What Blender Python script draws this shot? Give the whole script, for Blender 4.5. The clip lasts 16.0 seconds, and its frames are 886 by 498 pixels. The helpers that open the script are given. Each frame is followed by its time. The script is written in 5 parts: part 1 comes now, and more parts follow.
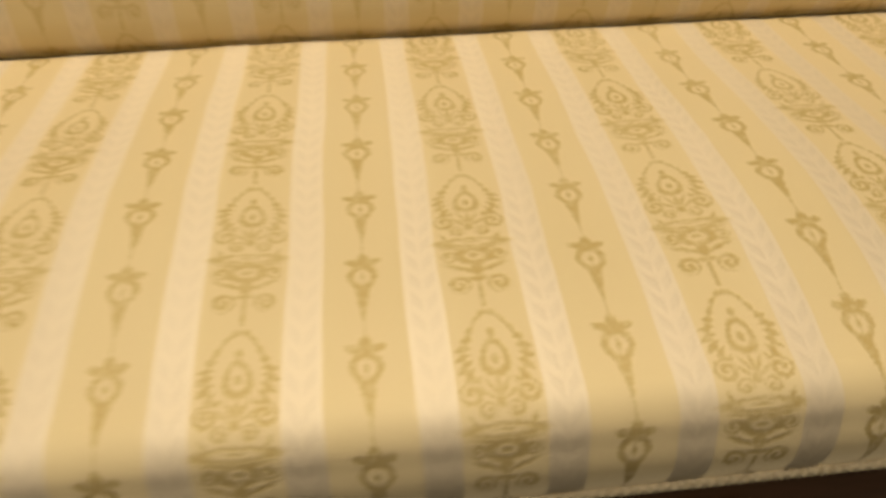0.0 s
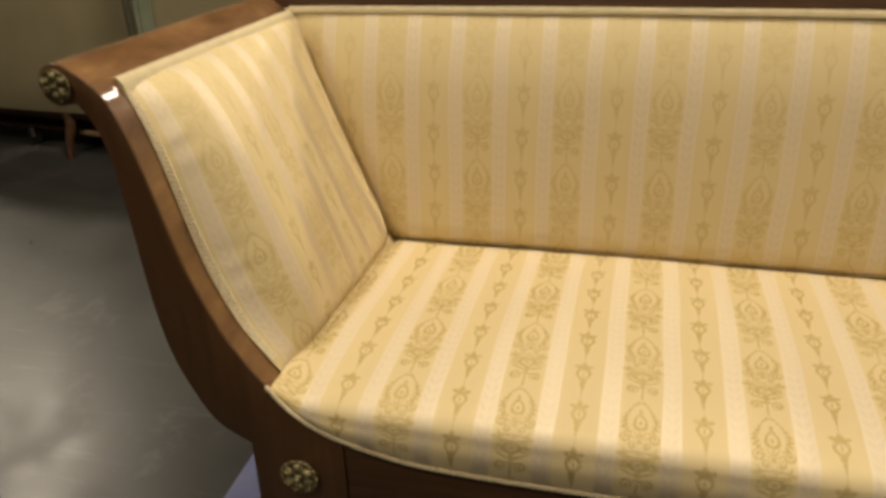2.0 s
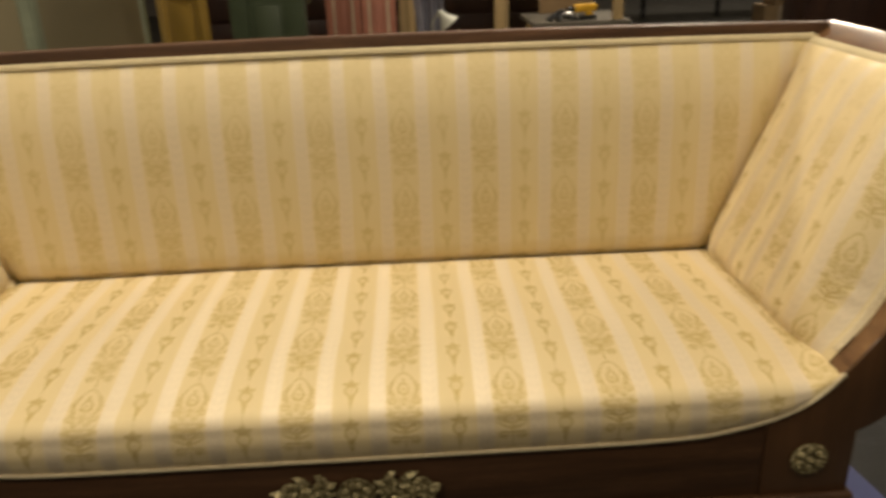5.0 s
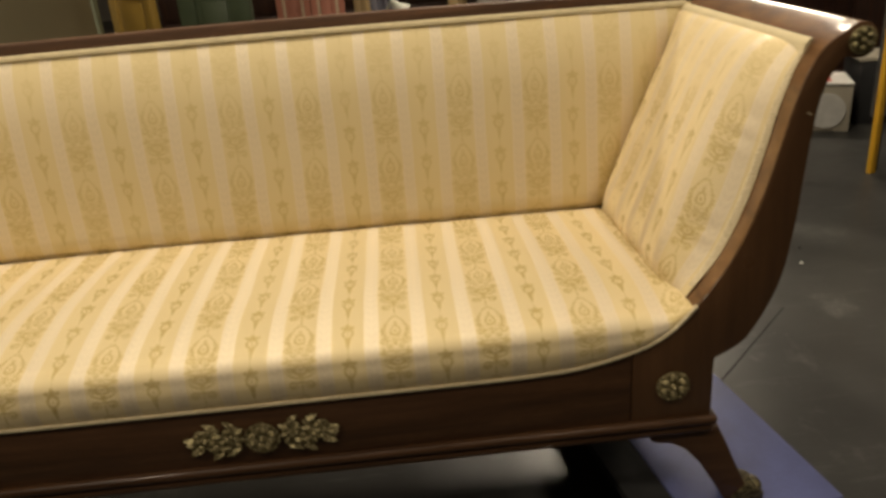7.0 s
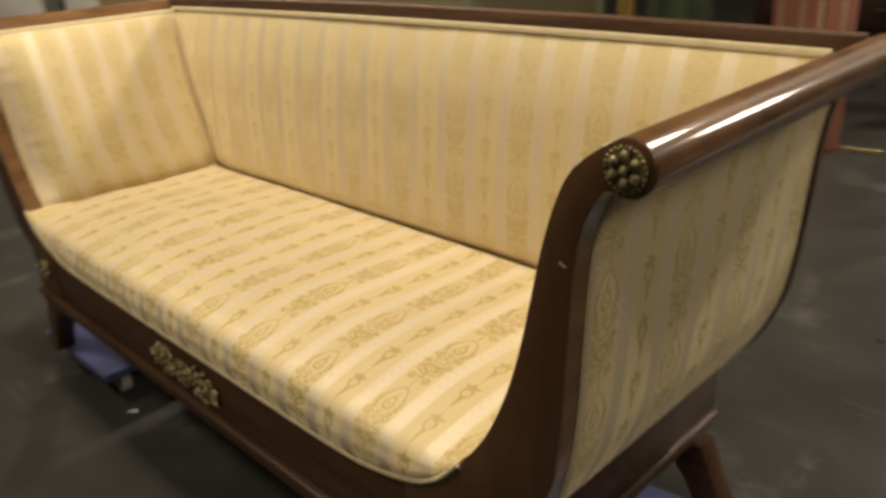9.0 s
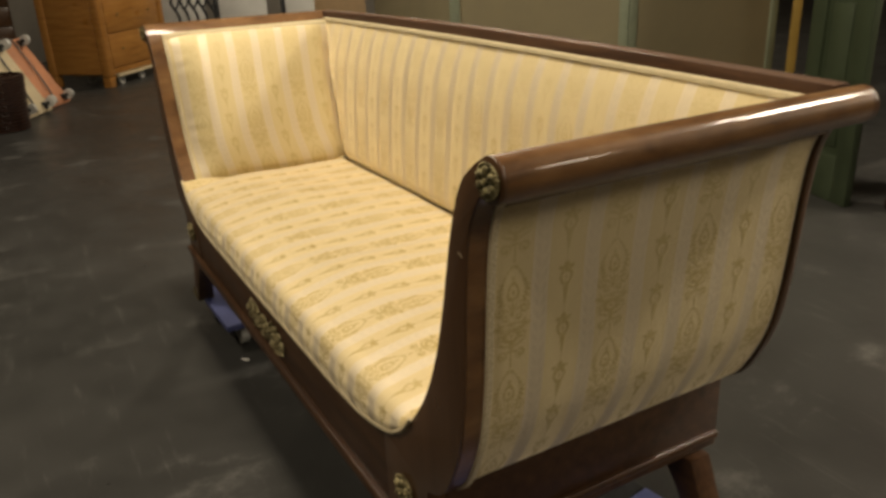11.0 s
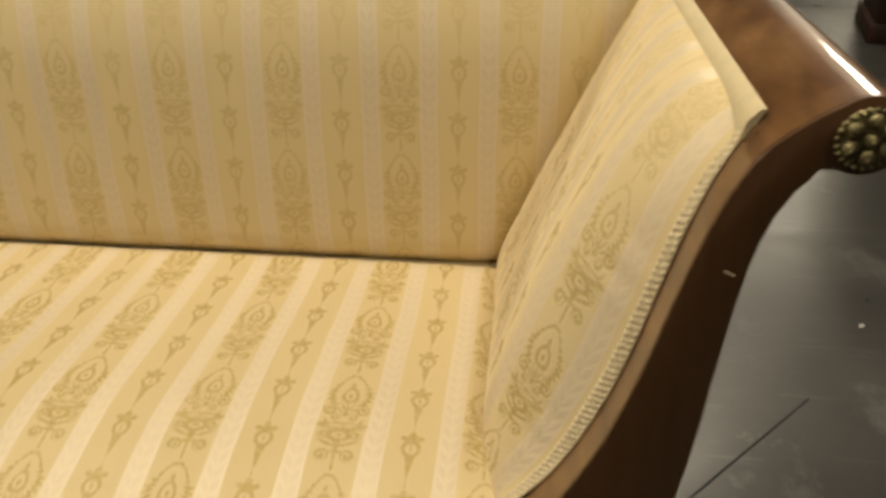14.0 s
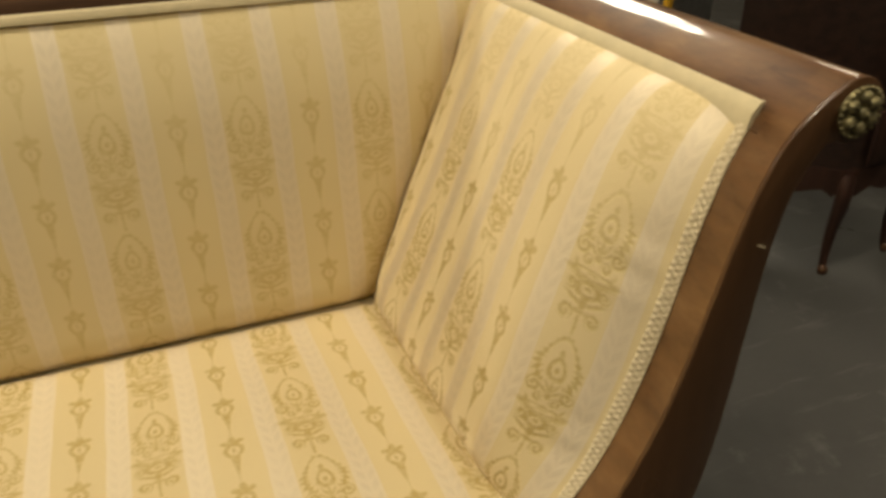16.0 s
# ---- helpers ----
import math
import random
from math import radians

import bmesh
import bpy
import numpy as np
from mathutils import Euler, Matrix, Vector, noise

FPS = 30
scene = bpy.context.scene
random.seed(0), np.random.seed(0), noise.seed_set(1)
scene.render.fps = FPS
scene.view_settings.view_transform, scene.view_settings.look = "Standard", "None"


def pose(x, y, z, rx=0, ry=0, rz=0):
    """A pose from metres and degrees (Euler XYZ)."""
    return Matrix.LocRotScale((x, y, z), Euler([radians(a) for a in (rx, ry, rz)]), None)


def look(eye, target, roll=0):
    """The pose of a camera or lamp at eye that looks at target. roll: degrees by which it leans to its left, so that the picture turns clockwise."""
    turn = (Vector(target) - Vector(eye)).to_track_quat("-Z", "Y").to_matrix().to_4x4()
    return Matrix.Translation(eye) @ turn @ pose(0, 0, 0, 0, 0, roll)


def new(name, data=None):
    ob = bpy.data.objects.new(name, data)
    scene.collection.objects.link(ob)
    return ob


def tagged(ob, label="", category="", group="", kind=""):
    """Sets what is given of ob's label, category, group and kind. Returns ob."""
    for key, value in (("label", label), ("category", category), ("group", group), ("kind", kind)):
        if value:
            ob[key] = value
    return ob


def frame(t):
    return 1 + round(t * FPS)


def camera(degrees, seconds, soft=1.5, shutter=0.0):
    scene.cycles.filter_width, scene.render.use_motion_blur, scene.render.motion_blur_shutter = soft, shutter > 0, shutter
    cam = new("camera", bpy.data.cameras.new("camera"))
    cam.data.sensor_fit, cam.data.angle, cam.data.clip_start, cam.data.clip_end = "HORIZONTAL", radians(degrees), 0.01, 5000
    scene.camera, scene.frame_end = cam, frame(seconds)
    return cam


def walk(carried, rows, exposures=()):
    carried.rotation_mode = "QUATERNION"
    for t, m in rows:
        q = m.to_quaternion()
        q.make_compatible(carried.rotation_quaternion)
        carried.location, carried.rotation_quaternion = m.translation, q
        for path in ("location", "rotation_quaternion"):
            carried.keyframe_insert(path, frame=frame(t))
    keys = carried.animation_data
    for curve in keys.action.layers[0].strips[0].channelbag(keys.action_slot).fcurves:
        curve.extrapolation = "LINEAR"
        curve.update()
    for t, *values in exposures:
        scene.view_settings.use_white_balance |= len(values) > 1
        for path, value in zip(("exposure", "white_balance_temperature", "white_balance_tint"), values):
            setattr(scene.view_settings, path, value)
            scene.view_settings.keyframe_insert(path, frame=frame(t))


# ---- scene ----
cam = camera(59.3, 16.0, soft=3.3, shutter=0.5)
PATH = [
    (0, (-0.156, -0.305, 0.93), (0.006, 1.233, -0.338), -0.6),
    (0.5, (-0.234, -0.395, 1.039), (-0.113, 1.099, -0.286), 0.3),
    (1, (-0.218, -0.564, 1.135), (-0.405, 1.065, -0.01), -2.3),
    (1.5, (-0.244, -0.732, 1.187), (-0.636, 0.961, 0.198), -2.6),
    (2, (-0.297, -0.849, 1.232), (-0.749, 0.893, 0.36), -1.5),
    (2.4, (-0.246, -0.919, 1.268), (-0.704, 0.858, 0.472), -1.0),
    (3, (-0.117, -1.014, 1.238), (-0.623, 0.782, 0.518), -0.5),
    (3.5, (-0.039, -1.064, 1.244), (-0.476, 0.745, 0.511), -1.9),
    (4, (0.038, -1.061, 1.222), (-0.27, 0.78, 0.503), -2.3),
    (4.4, (0.075, -1.07, 1.211), (-0.076, 0.795, 0.503), -2.1),
    (5, (0.128, -1.041, 1.24), (0.182, 0.805, 0.47), -2.2),
    (5.2, (0.148, -1.052, 1.248), (0.268, 0.788, 0.474), -2.5),
    (7.3, (0.393, -1.202, 1.217), (0.434, 0.635, 0.427), -5.7),
    (7.5, (0.497, -1.207, 1.211), (0.288, 0.628, 0.444), -6.2),
    (7.7, (0.582, -1.178, 1.193), (0.24, 0.636, 0.424), -9.0),
    (8, (0.762, -1.011, 1.156), (0.163, 0.748, 0.416), -8.5),
    (8.5, (1.119, -0.764, 1.162), (0.269, 0.887, 0.42), -8.1),
    (8.6, (1.21, -0.711, 1.169), (0.251, 0.862, 0.393), -6.8),
    (9, (1.379, -0.562, 1.204), (0.048, 0.709, 0.422), -3.6),
    (9.2, (1.411, -0.491, 1.201), (-0.021, 0.664, 0.415), -3.6),
    (11.3, (1.724, -0.439, 1.243), (0.095, 0.457, 0.505), -2.4),
    (11.4, (1.685, -0.446, 1.242), (0.071, 0.475, 0.501), -2.1),
    (11.5, (1.664, -0.454, 1.241), (0.058, 0.481, 0.5), -2.7),
    (12, (1.479, -0.511, 1.227), (-0.005, 0.573, 0.439), -1.1),
    (12.5, (1.308, -0.486, 1.186), (-0.138, 0.57, 0.295), -1.7),
    (12.7, (1.231, -0.458, 1.175), (-0.196, 0.609, 0.266), -1.4),
    (13, (1.14, -0.436, 1.183), (-0.125, 0.786, 0.231), -0.7),
    (13.3, (1.069, -0.447, 1.155), (0.078, 1.011, 0.212), -0.7),
    (13.5, (0.967, -0.500, 1.174), (0.437, 1.160, 0.193), 0.1),
    (13.8, (0.859, -0.523, 1.203), (0.577, 1.174, 0.184), -0.4),
    (14, (0.811, -0.507, 1.195), (0.589, 1.204, 0.183), -1.2),
    (14.5, (0.717, -0.426, 1.179), (0.775, 1.274, 0.128), -1.9),
    (15, (0.622, -0.4, 1.206), (1.069, 1.217, 0.116), -3.5),
    (15.5, (0.549, -0.419, 1.213), (1.227, 1.164, 0.195), -1.0),
    (16, (0.499, -0.433, 1.215), (1.131, 1.183, 0.22), -1.0),
]
walk(cam, [(t, look(eye, target, roll)) for t, eye, target, roll in PATH], exposures=[(0, 0.09, 6500, 10), (1, 0.18, 6500, 10), (5, 0.2, 6500, 10), (8, 0.22, 6500, 10), (9, 0.30, 6500, 9.5), (11.4, 0.40, 6500, 9), (12.5, 0.29, 6500, 8), (13.5, 0.18, 6540, 8), (14.5, 0.10, 6560, 7), (16, 0.09, 6560, 6)])

# ---- light ----
world = bpy.data.worlds.new("hall_air")
scene.world = world
world.use_nodes = True
world.node_tree.nodes["Background"].inputs[0].default_value = (1.0, 0.9, 0.75, 1)
world.node_tree.nodes["Background"].inputs[1].default_value = 0.07

WARM = (1.0, 0.86, 0.66)
LAMPS = [
    # x, y, z, watts, size, aimed at, beam in degrees
    (-0.08, 0.10, 4.3, 90, 0.45, (-0.08, 0.30, 0.5)),
    # next three: added fills for seat front and outer arm, no known source
    (-2.2, -2.2, 4.7, 80, 0.6, (-0.6, 0.2, 0.6)),
    (2.2, -2.4, 4.7, 42, 0.6, (0.8, 0.2, 0.6)),
    (5.3, 0.5, 4.2, 29, 0.9, (1.0, 0.3, 0.7)),
    (1.9, 5.15, 4.6, 66, 1.2, (0.7, 2.9, 0.6), 90),
    (-6.6, 4.7, 4.6, 170, 0.6, (-4.5, 1.6, 0.2)),
    # next one: added fill on the screen behind
    (-1.6, 0.6, 4.6, 28, 0.5, (-1.6, 2.6, 0.8)),
    # next two: added to brighten the floor at the right
    (6.7, 5.2, 4.6, 24, 0.9, (2.6, 1.6, 0.0)),
    (2.15, 0.30, 4.6, 4.5, 0.5, (2.15, 0.42, 0.0), 30),
    (5.2, 10.6, 4.6, 240, 1.5, (3.8, 6.0, 0.0)),
]

# ---- materials ----


class Ex:
    """A value in a node tree, with arithmetic."""
    tree = None

    def __init__(self, s):
        self.s = s

    @staticmethod
    def op(kind, *args, clamp=False):
        n = Ex.tree.nodes.new("ShaderNodeMath")
        n.operation = kind
        n.use_clamp = clamp
        for i, a in enumerate(args):
            if isinstance(a, Ex):
                Ex.tree.links.new(a.s, n.inputs[i])
            else:
                n.inputs[i].default_value = a
        return Ex(n.outputs[0])

    def __add__(self, o): return Ex.op("ADD", self, o)
    def __radd__(self, o): return Ex.op("ADD", o, self)
    def __sub__(self, o): return Ex.op("SUBTRACT", self, o)
    def __rsub__(self, o): return Ex.op("SUBTRACT", o, self)
    def __mul__(self, o): return Ex.op("MULTIPLY", self, o)
    def __rmul__(self, o): return Ex.op("MULTIPLY", o, self)
    def __truediv__(self, o): return Ex.op("DIVIDE", self, o)
    def __neg__(self): return Ex.op("MULTIPLY", self, -1.0)
    def __abs__(self): return Ex.op("ABSOLUTE", self)


def mx(*a):
    r = a[0]
    for b in a[1:]:
        r = Ex.op("MAXIMUM", r, b)
    return r


def mn(*a):
    r = a[0]
    for b in a[1:]:
        r = Ex.op("MINIMUM", r, b)
    return r


def length2(x, y):
    return Ex.op("SQRT", x * x + y * y)


def ease(lo, hi, x):
    n = Ex.tree.nodes.new("ShaderNodeMapRange")
    n.interpolation_type = "SMOOTHSTEP"
    Ex.tree.links.new(x.s, n.inputs[0])
    n.inputs[1].default_value, n.inputs[2].default_value = lo, hi
    n.inputs[3].default_value, n.inputs[4].default_value = 0.0, 1.0
    return Ex(n.outputs[0])


def fresh(name):
    m = bpy.data.materials.new(name)
    m.use_nodes = True
    t = m.node_tree
    Ex.tree = t
    return m, t, t.nodes["Principled BSDF"]


def noise_tex(t, scale, detail=4.0, rough=0.5, vec=None, stretch=None):
    n = t.nodes.new("ShaderNodeTexNoise")
    n.inputs["Scale"].default_value, n.inputs["Detail"].default_value, n.inputs["Roughness"].default_value = scale, detail, rough
    c = None
    if vec is None:
        c = t.nodes.new("ShaderNodeTexCoord").outputs["Object"]
    else:
        c = vec
    if stretch:
        mp = t.nodes.new("ShaderNodeMapping")
        mp.inputs["Scale"].default_value = stretch
        t.links.new(c, mp.inputs["Vector"])
        c = mp.outputs[0]
    t.links.new(c, n.inputs["Vector"])
    return n.outputs[0]


def ramp(t, fac, stops):
    n = t.nodes.new("ShaderNodeValToRGB")
    e = n.color_ramp.elements
    while len(e) < len(stops):
        e.new(0.5)
    for el, (p, c) in zip(e, stops):
        el.position, el.color = p, (*c, 1)
    t.links.new(fac, n.inputs[0])
    return n.outputs[0]


def mixc(t, fac, a, b, kind="MIX"):
    n = t.nodes.new("ShaderNodeMix")
    n.data_type, n.blend_type = "RGBA", kind
    for sock, v in ((n.inputs[0], fac), (n.inputs[6], a), (n.inputs[7], b)):
        if hasattr(v, "is_output"):
            t.links.new(v, sock)
        elif isinstance(v, tuple):
            sock.default_value = (*v, 1)
        else:
            sock.default_value = v
    return n.outputs[2]


def bump(t, p, height, strength, distance):
    n = t.nodes.new("ShaderNodeBump")
    n.inputs["Strength"].default_value, n.inputs["Distance"].default_value = strength, distance
    t.links.new(height, n.inputs["Height"])
    t.links.new(n.outputs[0], p.inputs["Normal"])


PITCH = 0.1715


GROUND_CLOTH, GROUND_GOLD = (0.592, 0.476, 0.258), (0.560, 0.440, 0.215)
SATIN_CLOTH, SATIN_SHADE = (0.540, 0.450, 0.306), (0.378, 0.318, 0.224)
MOTIF_GOLD = (0.325, 0.232, 0.068)
SILK_SATIN, SILK_MOTIF, SILK_ROUGH = 0.18, 0.10, 0.58


def make_brocade():
    """Cream damask: medallion columns, bellflower columns and satin stripes between them. UV in metres."""
    m, t, p = fresh("striped_brocade")
    uvn = t.nodes.new("ShaderNodeUVMap")
    uvn.uv_map = "cloth"
    sep = t.nodes.new("ShaderNodeSeparateXYZ")
    t.links.new(uvn.outputs[0], sep.inputs[0])

    def waver(scale, detail):
        n = t.nodes.new("ShaderNodeTexNoise")
        n.inputs["Scale"].default_value, n.inputs["Detail"].default_value = scale, detail
        t.links.new(uvn.outputs[0], n.inputs["Vector"])
        c = t.nodes.new("ShaderNodeSeparateColor")
        t.links.new(n.outputs["Color"], c.inputs[0])
        return Ex(c.outputs[0]) - 0.5, Ex(c.outputs[1]) - 0.5

    # the cloth sways a little, and each thread's end is ragged
    su, sv = waver(3.2, 1.0)
    wu, wv = waver(9.0, 2.0)
    ru, rv = waver(420.0, 1.0)
    u0 = Ex(sep.outputs[0]) + wu * 0.0065 + su * 0.010
    v0 = Ex(sep.outputs[1]) + wv * 0.004 + sv * 0.006
    u = u0 + ru * 0.0046
    v = v0 + rv * 0.0052
    # across: a column of each kind in one pitch; along: the medallion's eye lies at va = 0
    ca = (Ex.op("FRACT", u / PITCH + 100.5) - 0.5) * PITCH
    cb = (Ex.op("FRACT", u / PITCH + 100.0) - 0.5) * PITCH
    A = 0.158
    va = Ex.op("FRACT", v / A + 100.735) * A - 0.116
    vb = Ex.op("FRACT", v / (A / 2) + 100.614) * (A / 2) - 0.0486
    x = abs(ca)
    soft = 0.0012

    def fill(d):
        return 1.0 - ease(-soft, soft, d)

    def ell(px, py, cx, cy, rx, ry):
        k = min(rx, ry)
        return (length2((px - cx) / rx, (py - cy) / ry) - 1.0) * k

    def ringd(px, py, cx, cy, rx, ry, wd):
        return abs(ell(px, py, cx, cy, rx, ry)) - wd

    def petal_at(px, py, cx, cy, ln, wd, deg):
        """A slim leaf that lies along the given angle."""
        c, s_ = math.cos(radians(deg)), math.sin(radians(deg))
        dx, dy = px - cx, py - cy
        return ell(dx * c + dy * s_, dy * c - dx * s_, 0.0, 0.0, ln, wd)

    def spiral(px, py, cx, cy, rad, pitch, wd, turn=0.0):
        dx, dy = px - cx, py - cy
        rr = length2(dx, dy)
        th = Ex.op("ARCTAN2", dy, dx) / (2 * math.pi)
        arm = (Ex.op("ABSOLUTE", Ex.op("FRACT", rr / pitch - th + 10.0 + turn) - 0.5)) * pitch - wd
        return mx(arm, rr - rad)

    # a bough of small leaves that rises to a point over an eye
    egg = va - 0.004
    narrow = x * (1.0 + mx(egg, 0.0) * 16.0)
    ang = Ex.op("ARCTAN2", egg, narrow)
    off = (length2(narrow / 0.0218, egg / 0.0330) - 1.0) * 0.0218
    saw = Ex.op("FRACT", ang * 3.3 + off * 38.0 + 10.0)
    tri = 1.0 - Ex.op("ABSOLUTE", saw - 0.5) * 2.0
    taper = 1.0 - ease(0.000, 0.026, egg) * 0.75
    leaves = abs(off - 0.0006) - 0.0066 * tri * taper
    spine = abs(off + 0.0006) - 0.0009
    wreath = mx(mn(leaves, spine), -0.0190 - va)
    eye = ringd(x * (1.0 + va * 22.0), va, 0.0, 0.0005, 0.0082, 0.0120, 0.0019)
    pupil = ell(x, va, 0.0, -0.0012, 0.0026, 0.0038)
    bud = ell(x, va, 0.0, 0.0190, 0.0026, 0.0040)
    # square scrolls at the bough's ends, a fan of petals and a knob between them
    scroll = spiral(x, va, 0.0192, -0.0262, 0.0088, 0.0064, 0.0020, 0.2)
    fan0 = petal_at(x, va, 0.0, -0.0220, 0.0075, 0.0016, 90)
    fan1 = petal_at(x, va, 0.0044, -0.0225, 0.0075, 0.0014, 62)
    fan2 = petal_at(x, va, 0.0086, -0.0265, 0.0066, 0.0014, 38)
    knob = ell(x, va, 0.0, -0.0330, 0.0034, 0.0040)
    hook = spiral(x, va, 0.0096, -0.0385, 0.0062, 0.0052, 0.0016, 0.6)
    # a flat dish with pointed ends
    dish = ringd(x, va, 0.0, -0.0515, 0.0235, 0.0042, 0.0012)
    prong = petal_at(x, va, 0.0205, -0.0462, 0.0050, 0.0016, 62)
    core = ell(x, va, 0.0, -0.0510, 0.0060, 0.0012)
    # a vase with handles, its foot on the point of the next bough
    bowl = ringd(x, va, 0.0, -0.0665, 0.0120, 0.0072, 0.0024)
    seed = ell(x, va, 0.0, -0.0660, 0.0042, 0.0022)
    lip = petal_at(x, va, 0.0110, -0.0585, 0.0125, 0.0017, 8)
    ear = spiral(x, va, 0.0190, -0.0660, 0.0068, 0.0056, 0.0019, 0.1)
    waist = ell(x, va, 0.0, -0.0800, 0.0046, 0.0075)
    flare = petal_at(x, va, 0.0120, -0.0790, 0.0118, 0.0021, 22)
    foot = petal_at(x, va, 0.0, -0.0900, 0.0095, 0.0022, 0)
    curl = spiral(x, va, 0.0150, -0.0955, 0.0086, 0.0066, 0.0022, 0.7)
    stalk = mx(x - 0.0014, abs(va + 0.1050) - 0.0120)
    medallion = fill(mn(wreath, eye, pupil, bud, scroll, fan0, fan1, fan2, knob, hook, dish, prong, core, bowl, seed, lip, ear, waist, flare, foot, curl, stalk))
    # bellflower on a thread
    y = abs(cb)
    cup = ringd(y * (1.0 + mx(-vb, 0.0) * 26.0), vb, 0.0, 0.0, 0.0092, 0.0108, 0.0025)
    heart = ell(y, vb, 0.0, 0.0002, 0.0018, 0.0032)
    tail = mx(y - (vb + 0.0440) * 0.165, abs(vb + 0.0260) - 0.0160)
    crown = ell(y, vb, 0.0, 0.0175, 0.0046, 0.0078)
    petal = petal_at(y, vb, 0.0076, 0.0150, 0.0064, 0.0036, 18)
    thread = y - 0.0005
    bell = fill(mn(cup, heart, tail, crown, petal, thread))
    motif = mx(medallion, bell)
    big = Ex(noise_tex(t, 5.0, 3.0, 0.6, uvn.outputs[0]))
    # satin stripes with a plaited relief and fine edge lines
    cs = abs((Ex.op("FRACT", u0 / (PITCH / 2) + 100.0) - 0.5) * (PITCH / 2))
    satin = 1.0 - ease(0.0128, 0.0137, cs)
    edge = (1.0 - ease(0.0005, 0.0011, abs(cs - 0.0120))) * satin
    # chevrons of paired leaves, one inside the other
    cell = abs(Ex.op("FRACT", v0 / 0.0190 + 100.0 - cs * 62.0 + ru * 0.25) - 0.5) * 2.0
    leafy = ease(0.30, 0.55, cell) * ease(0.0006, 0.0020, cs) * (1.0 - ease(0.0088, 0.0104, cs))
    plait = leafy * (0.55 + ease(0.4, 0.6, big) * 0.45)
    # wear of the pattern
    wear_and_sheen = ease(0.28, 0.60, big) * 0.25 + 0.75
    # rubbed threads; on upper back and arms painted sheen weakens the motif
    rub = Ex(noise_tex(t, 130.0, 2.0, 0.6, uvn.outputs[0]))
    wear_and_sheen = wear_and_sheen * (0.55 + ease(0.30, 0.55, rub) * 0.45)
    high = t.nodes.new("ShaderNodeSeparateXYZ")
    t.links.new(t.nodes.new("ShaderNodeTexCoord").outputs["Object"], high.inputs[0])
    top_sheen = ease(0.80, 0.98, Ex(high.outputs[2]) + wu * 0.25)
    # panel amount by which silk shine is painted into motif and ground
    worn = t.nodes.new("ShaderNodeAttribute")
    worn.attribute_name = "wear_and_sheen"
    wear_and_sheen = wear_and_sheen * (1.0 - top_sheen * 0.66) * (1.0 - Ex(worn.outputs["Fac"]))
    thr = Ex(noise_tex(t, 900.0, 2.0, 0.7, uvn.outputs[0], (1.0, 0.25, 1.0)))
    motif = motif * wear_and_sheen * (0.70 + thr * 0.5)
    # faint yellowish ground under each column
    colz = 1.0 - ease(0.0225, 0.0270, x)
    ground = mixc(t, (colz * 0.15).s, GROUND_CLOTH, GROUND_GOLD)
    ground = mixc(t, (ease(0.35, 0.75, big) * 0.25).s, ground, GROUND_GOLD)
    # olive painted into the ground per panel, in place of the satin's shine
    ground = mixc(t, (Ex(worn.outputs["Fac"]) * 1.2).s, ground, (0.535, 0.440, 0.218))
    ground = mixc(t, satin.s, ground, SATIN_CLOTH)
    ground = mixc(t, (plait * 0.16 + edge * 0.28).s, ground, SATIN_SHADE)
    col = mixc(t, (motif * 0.88).s, ground, MOTIF_GOLD)
    t.links.new(col, p.inputs["Base Color"])
    p.inputs["Roughness"].default_value = 0.75
    p.inputs["Specular IOR Level"].default_value = 0.25
    # the open weave of the ground has a fine nap; the dense floats have none
    t.links.new((1.0 - mx(satin, motif) * 0.95).s, p.inputs["Sheen Weight"])
    p.inputs["Sheen Roughness"].default_value = 0.5
    p.inputs["Sheen Tint"].default_value = (1.0, 0.86, 0.58, 1)
    weave = Ex(noise_tex(t, 1400.0, 1.0, 0.5, uvn.outputs[0], (1.0, 0.3, 1.0)))
    bump(t, p, (weave * 0.5 + motif * 0.9 - plait * 0.4 + big * 2.0).s, 0.4, 0.0012)
    # the lengthwise silk floats shine across their run
    g = t.nodes.new("ShaderNodeBsdfAnisotropic")
    tan = t.nodes.new("ShaderNodeTangent")
    tan.direction_type, tan.uv_map = "UV_MAP", "cloth"
    t.links.new(tan.outputs[0], g.inputs["Tangent"])
    t.links.new(p.inputs["Normal"].links[0].from_socket, g.inputs["Normal"])
    t.links.new(mixc(t, motif.s, (1.0, 0.90, 0.70), (0.95, 0.76, 0.36)), g.inputs["Color"])
    g.inputs["Roughness"].default_value, g.inputs["Anisotropy"].default_value = SILK_ROUGH, 0.25
    mix = t.nodes.new("ShaderNodeMixShader")
    graze = t.nodes.new("ShaderNodeLayerWeight")
    graze.inputs["Blend"].default_value = 0.5
    t.links.new((0.04 + satin * (SILK_SATIN * 0.75 + Ex(graze.outputs["Facing"]) * 0.23) + edge * 0.08 - plait * 0.03 + motif * SILK_MOTIF).s, mix.inputs[0])
    t.links.new(p.outputs[0], mix.inputs[1])
    t.links.new(g.outputs[0], mix.inputs[2])
    t.links.new(mix.outputs[0], t.nodes["Material Output"].inputs[0])
    return m


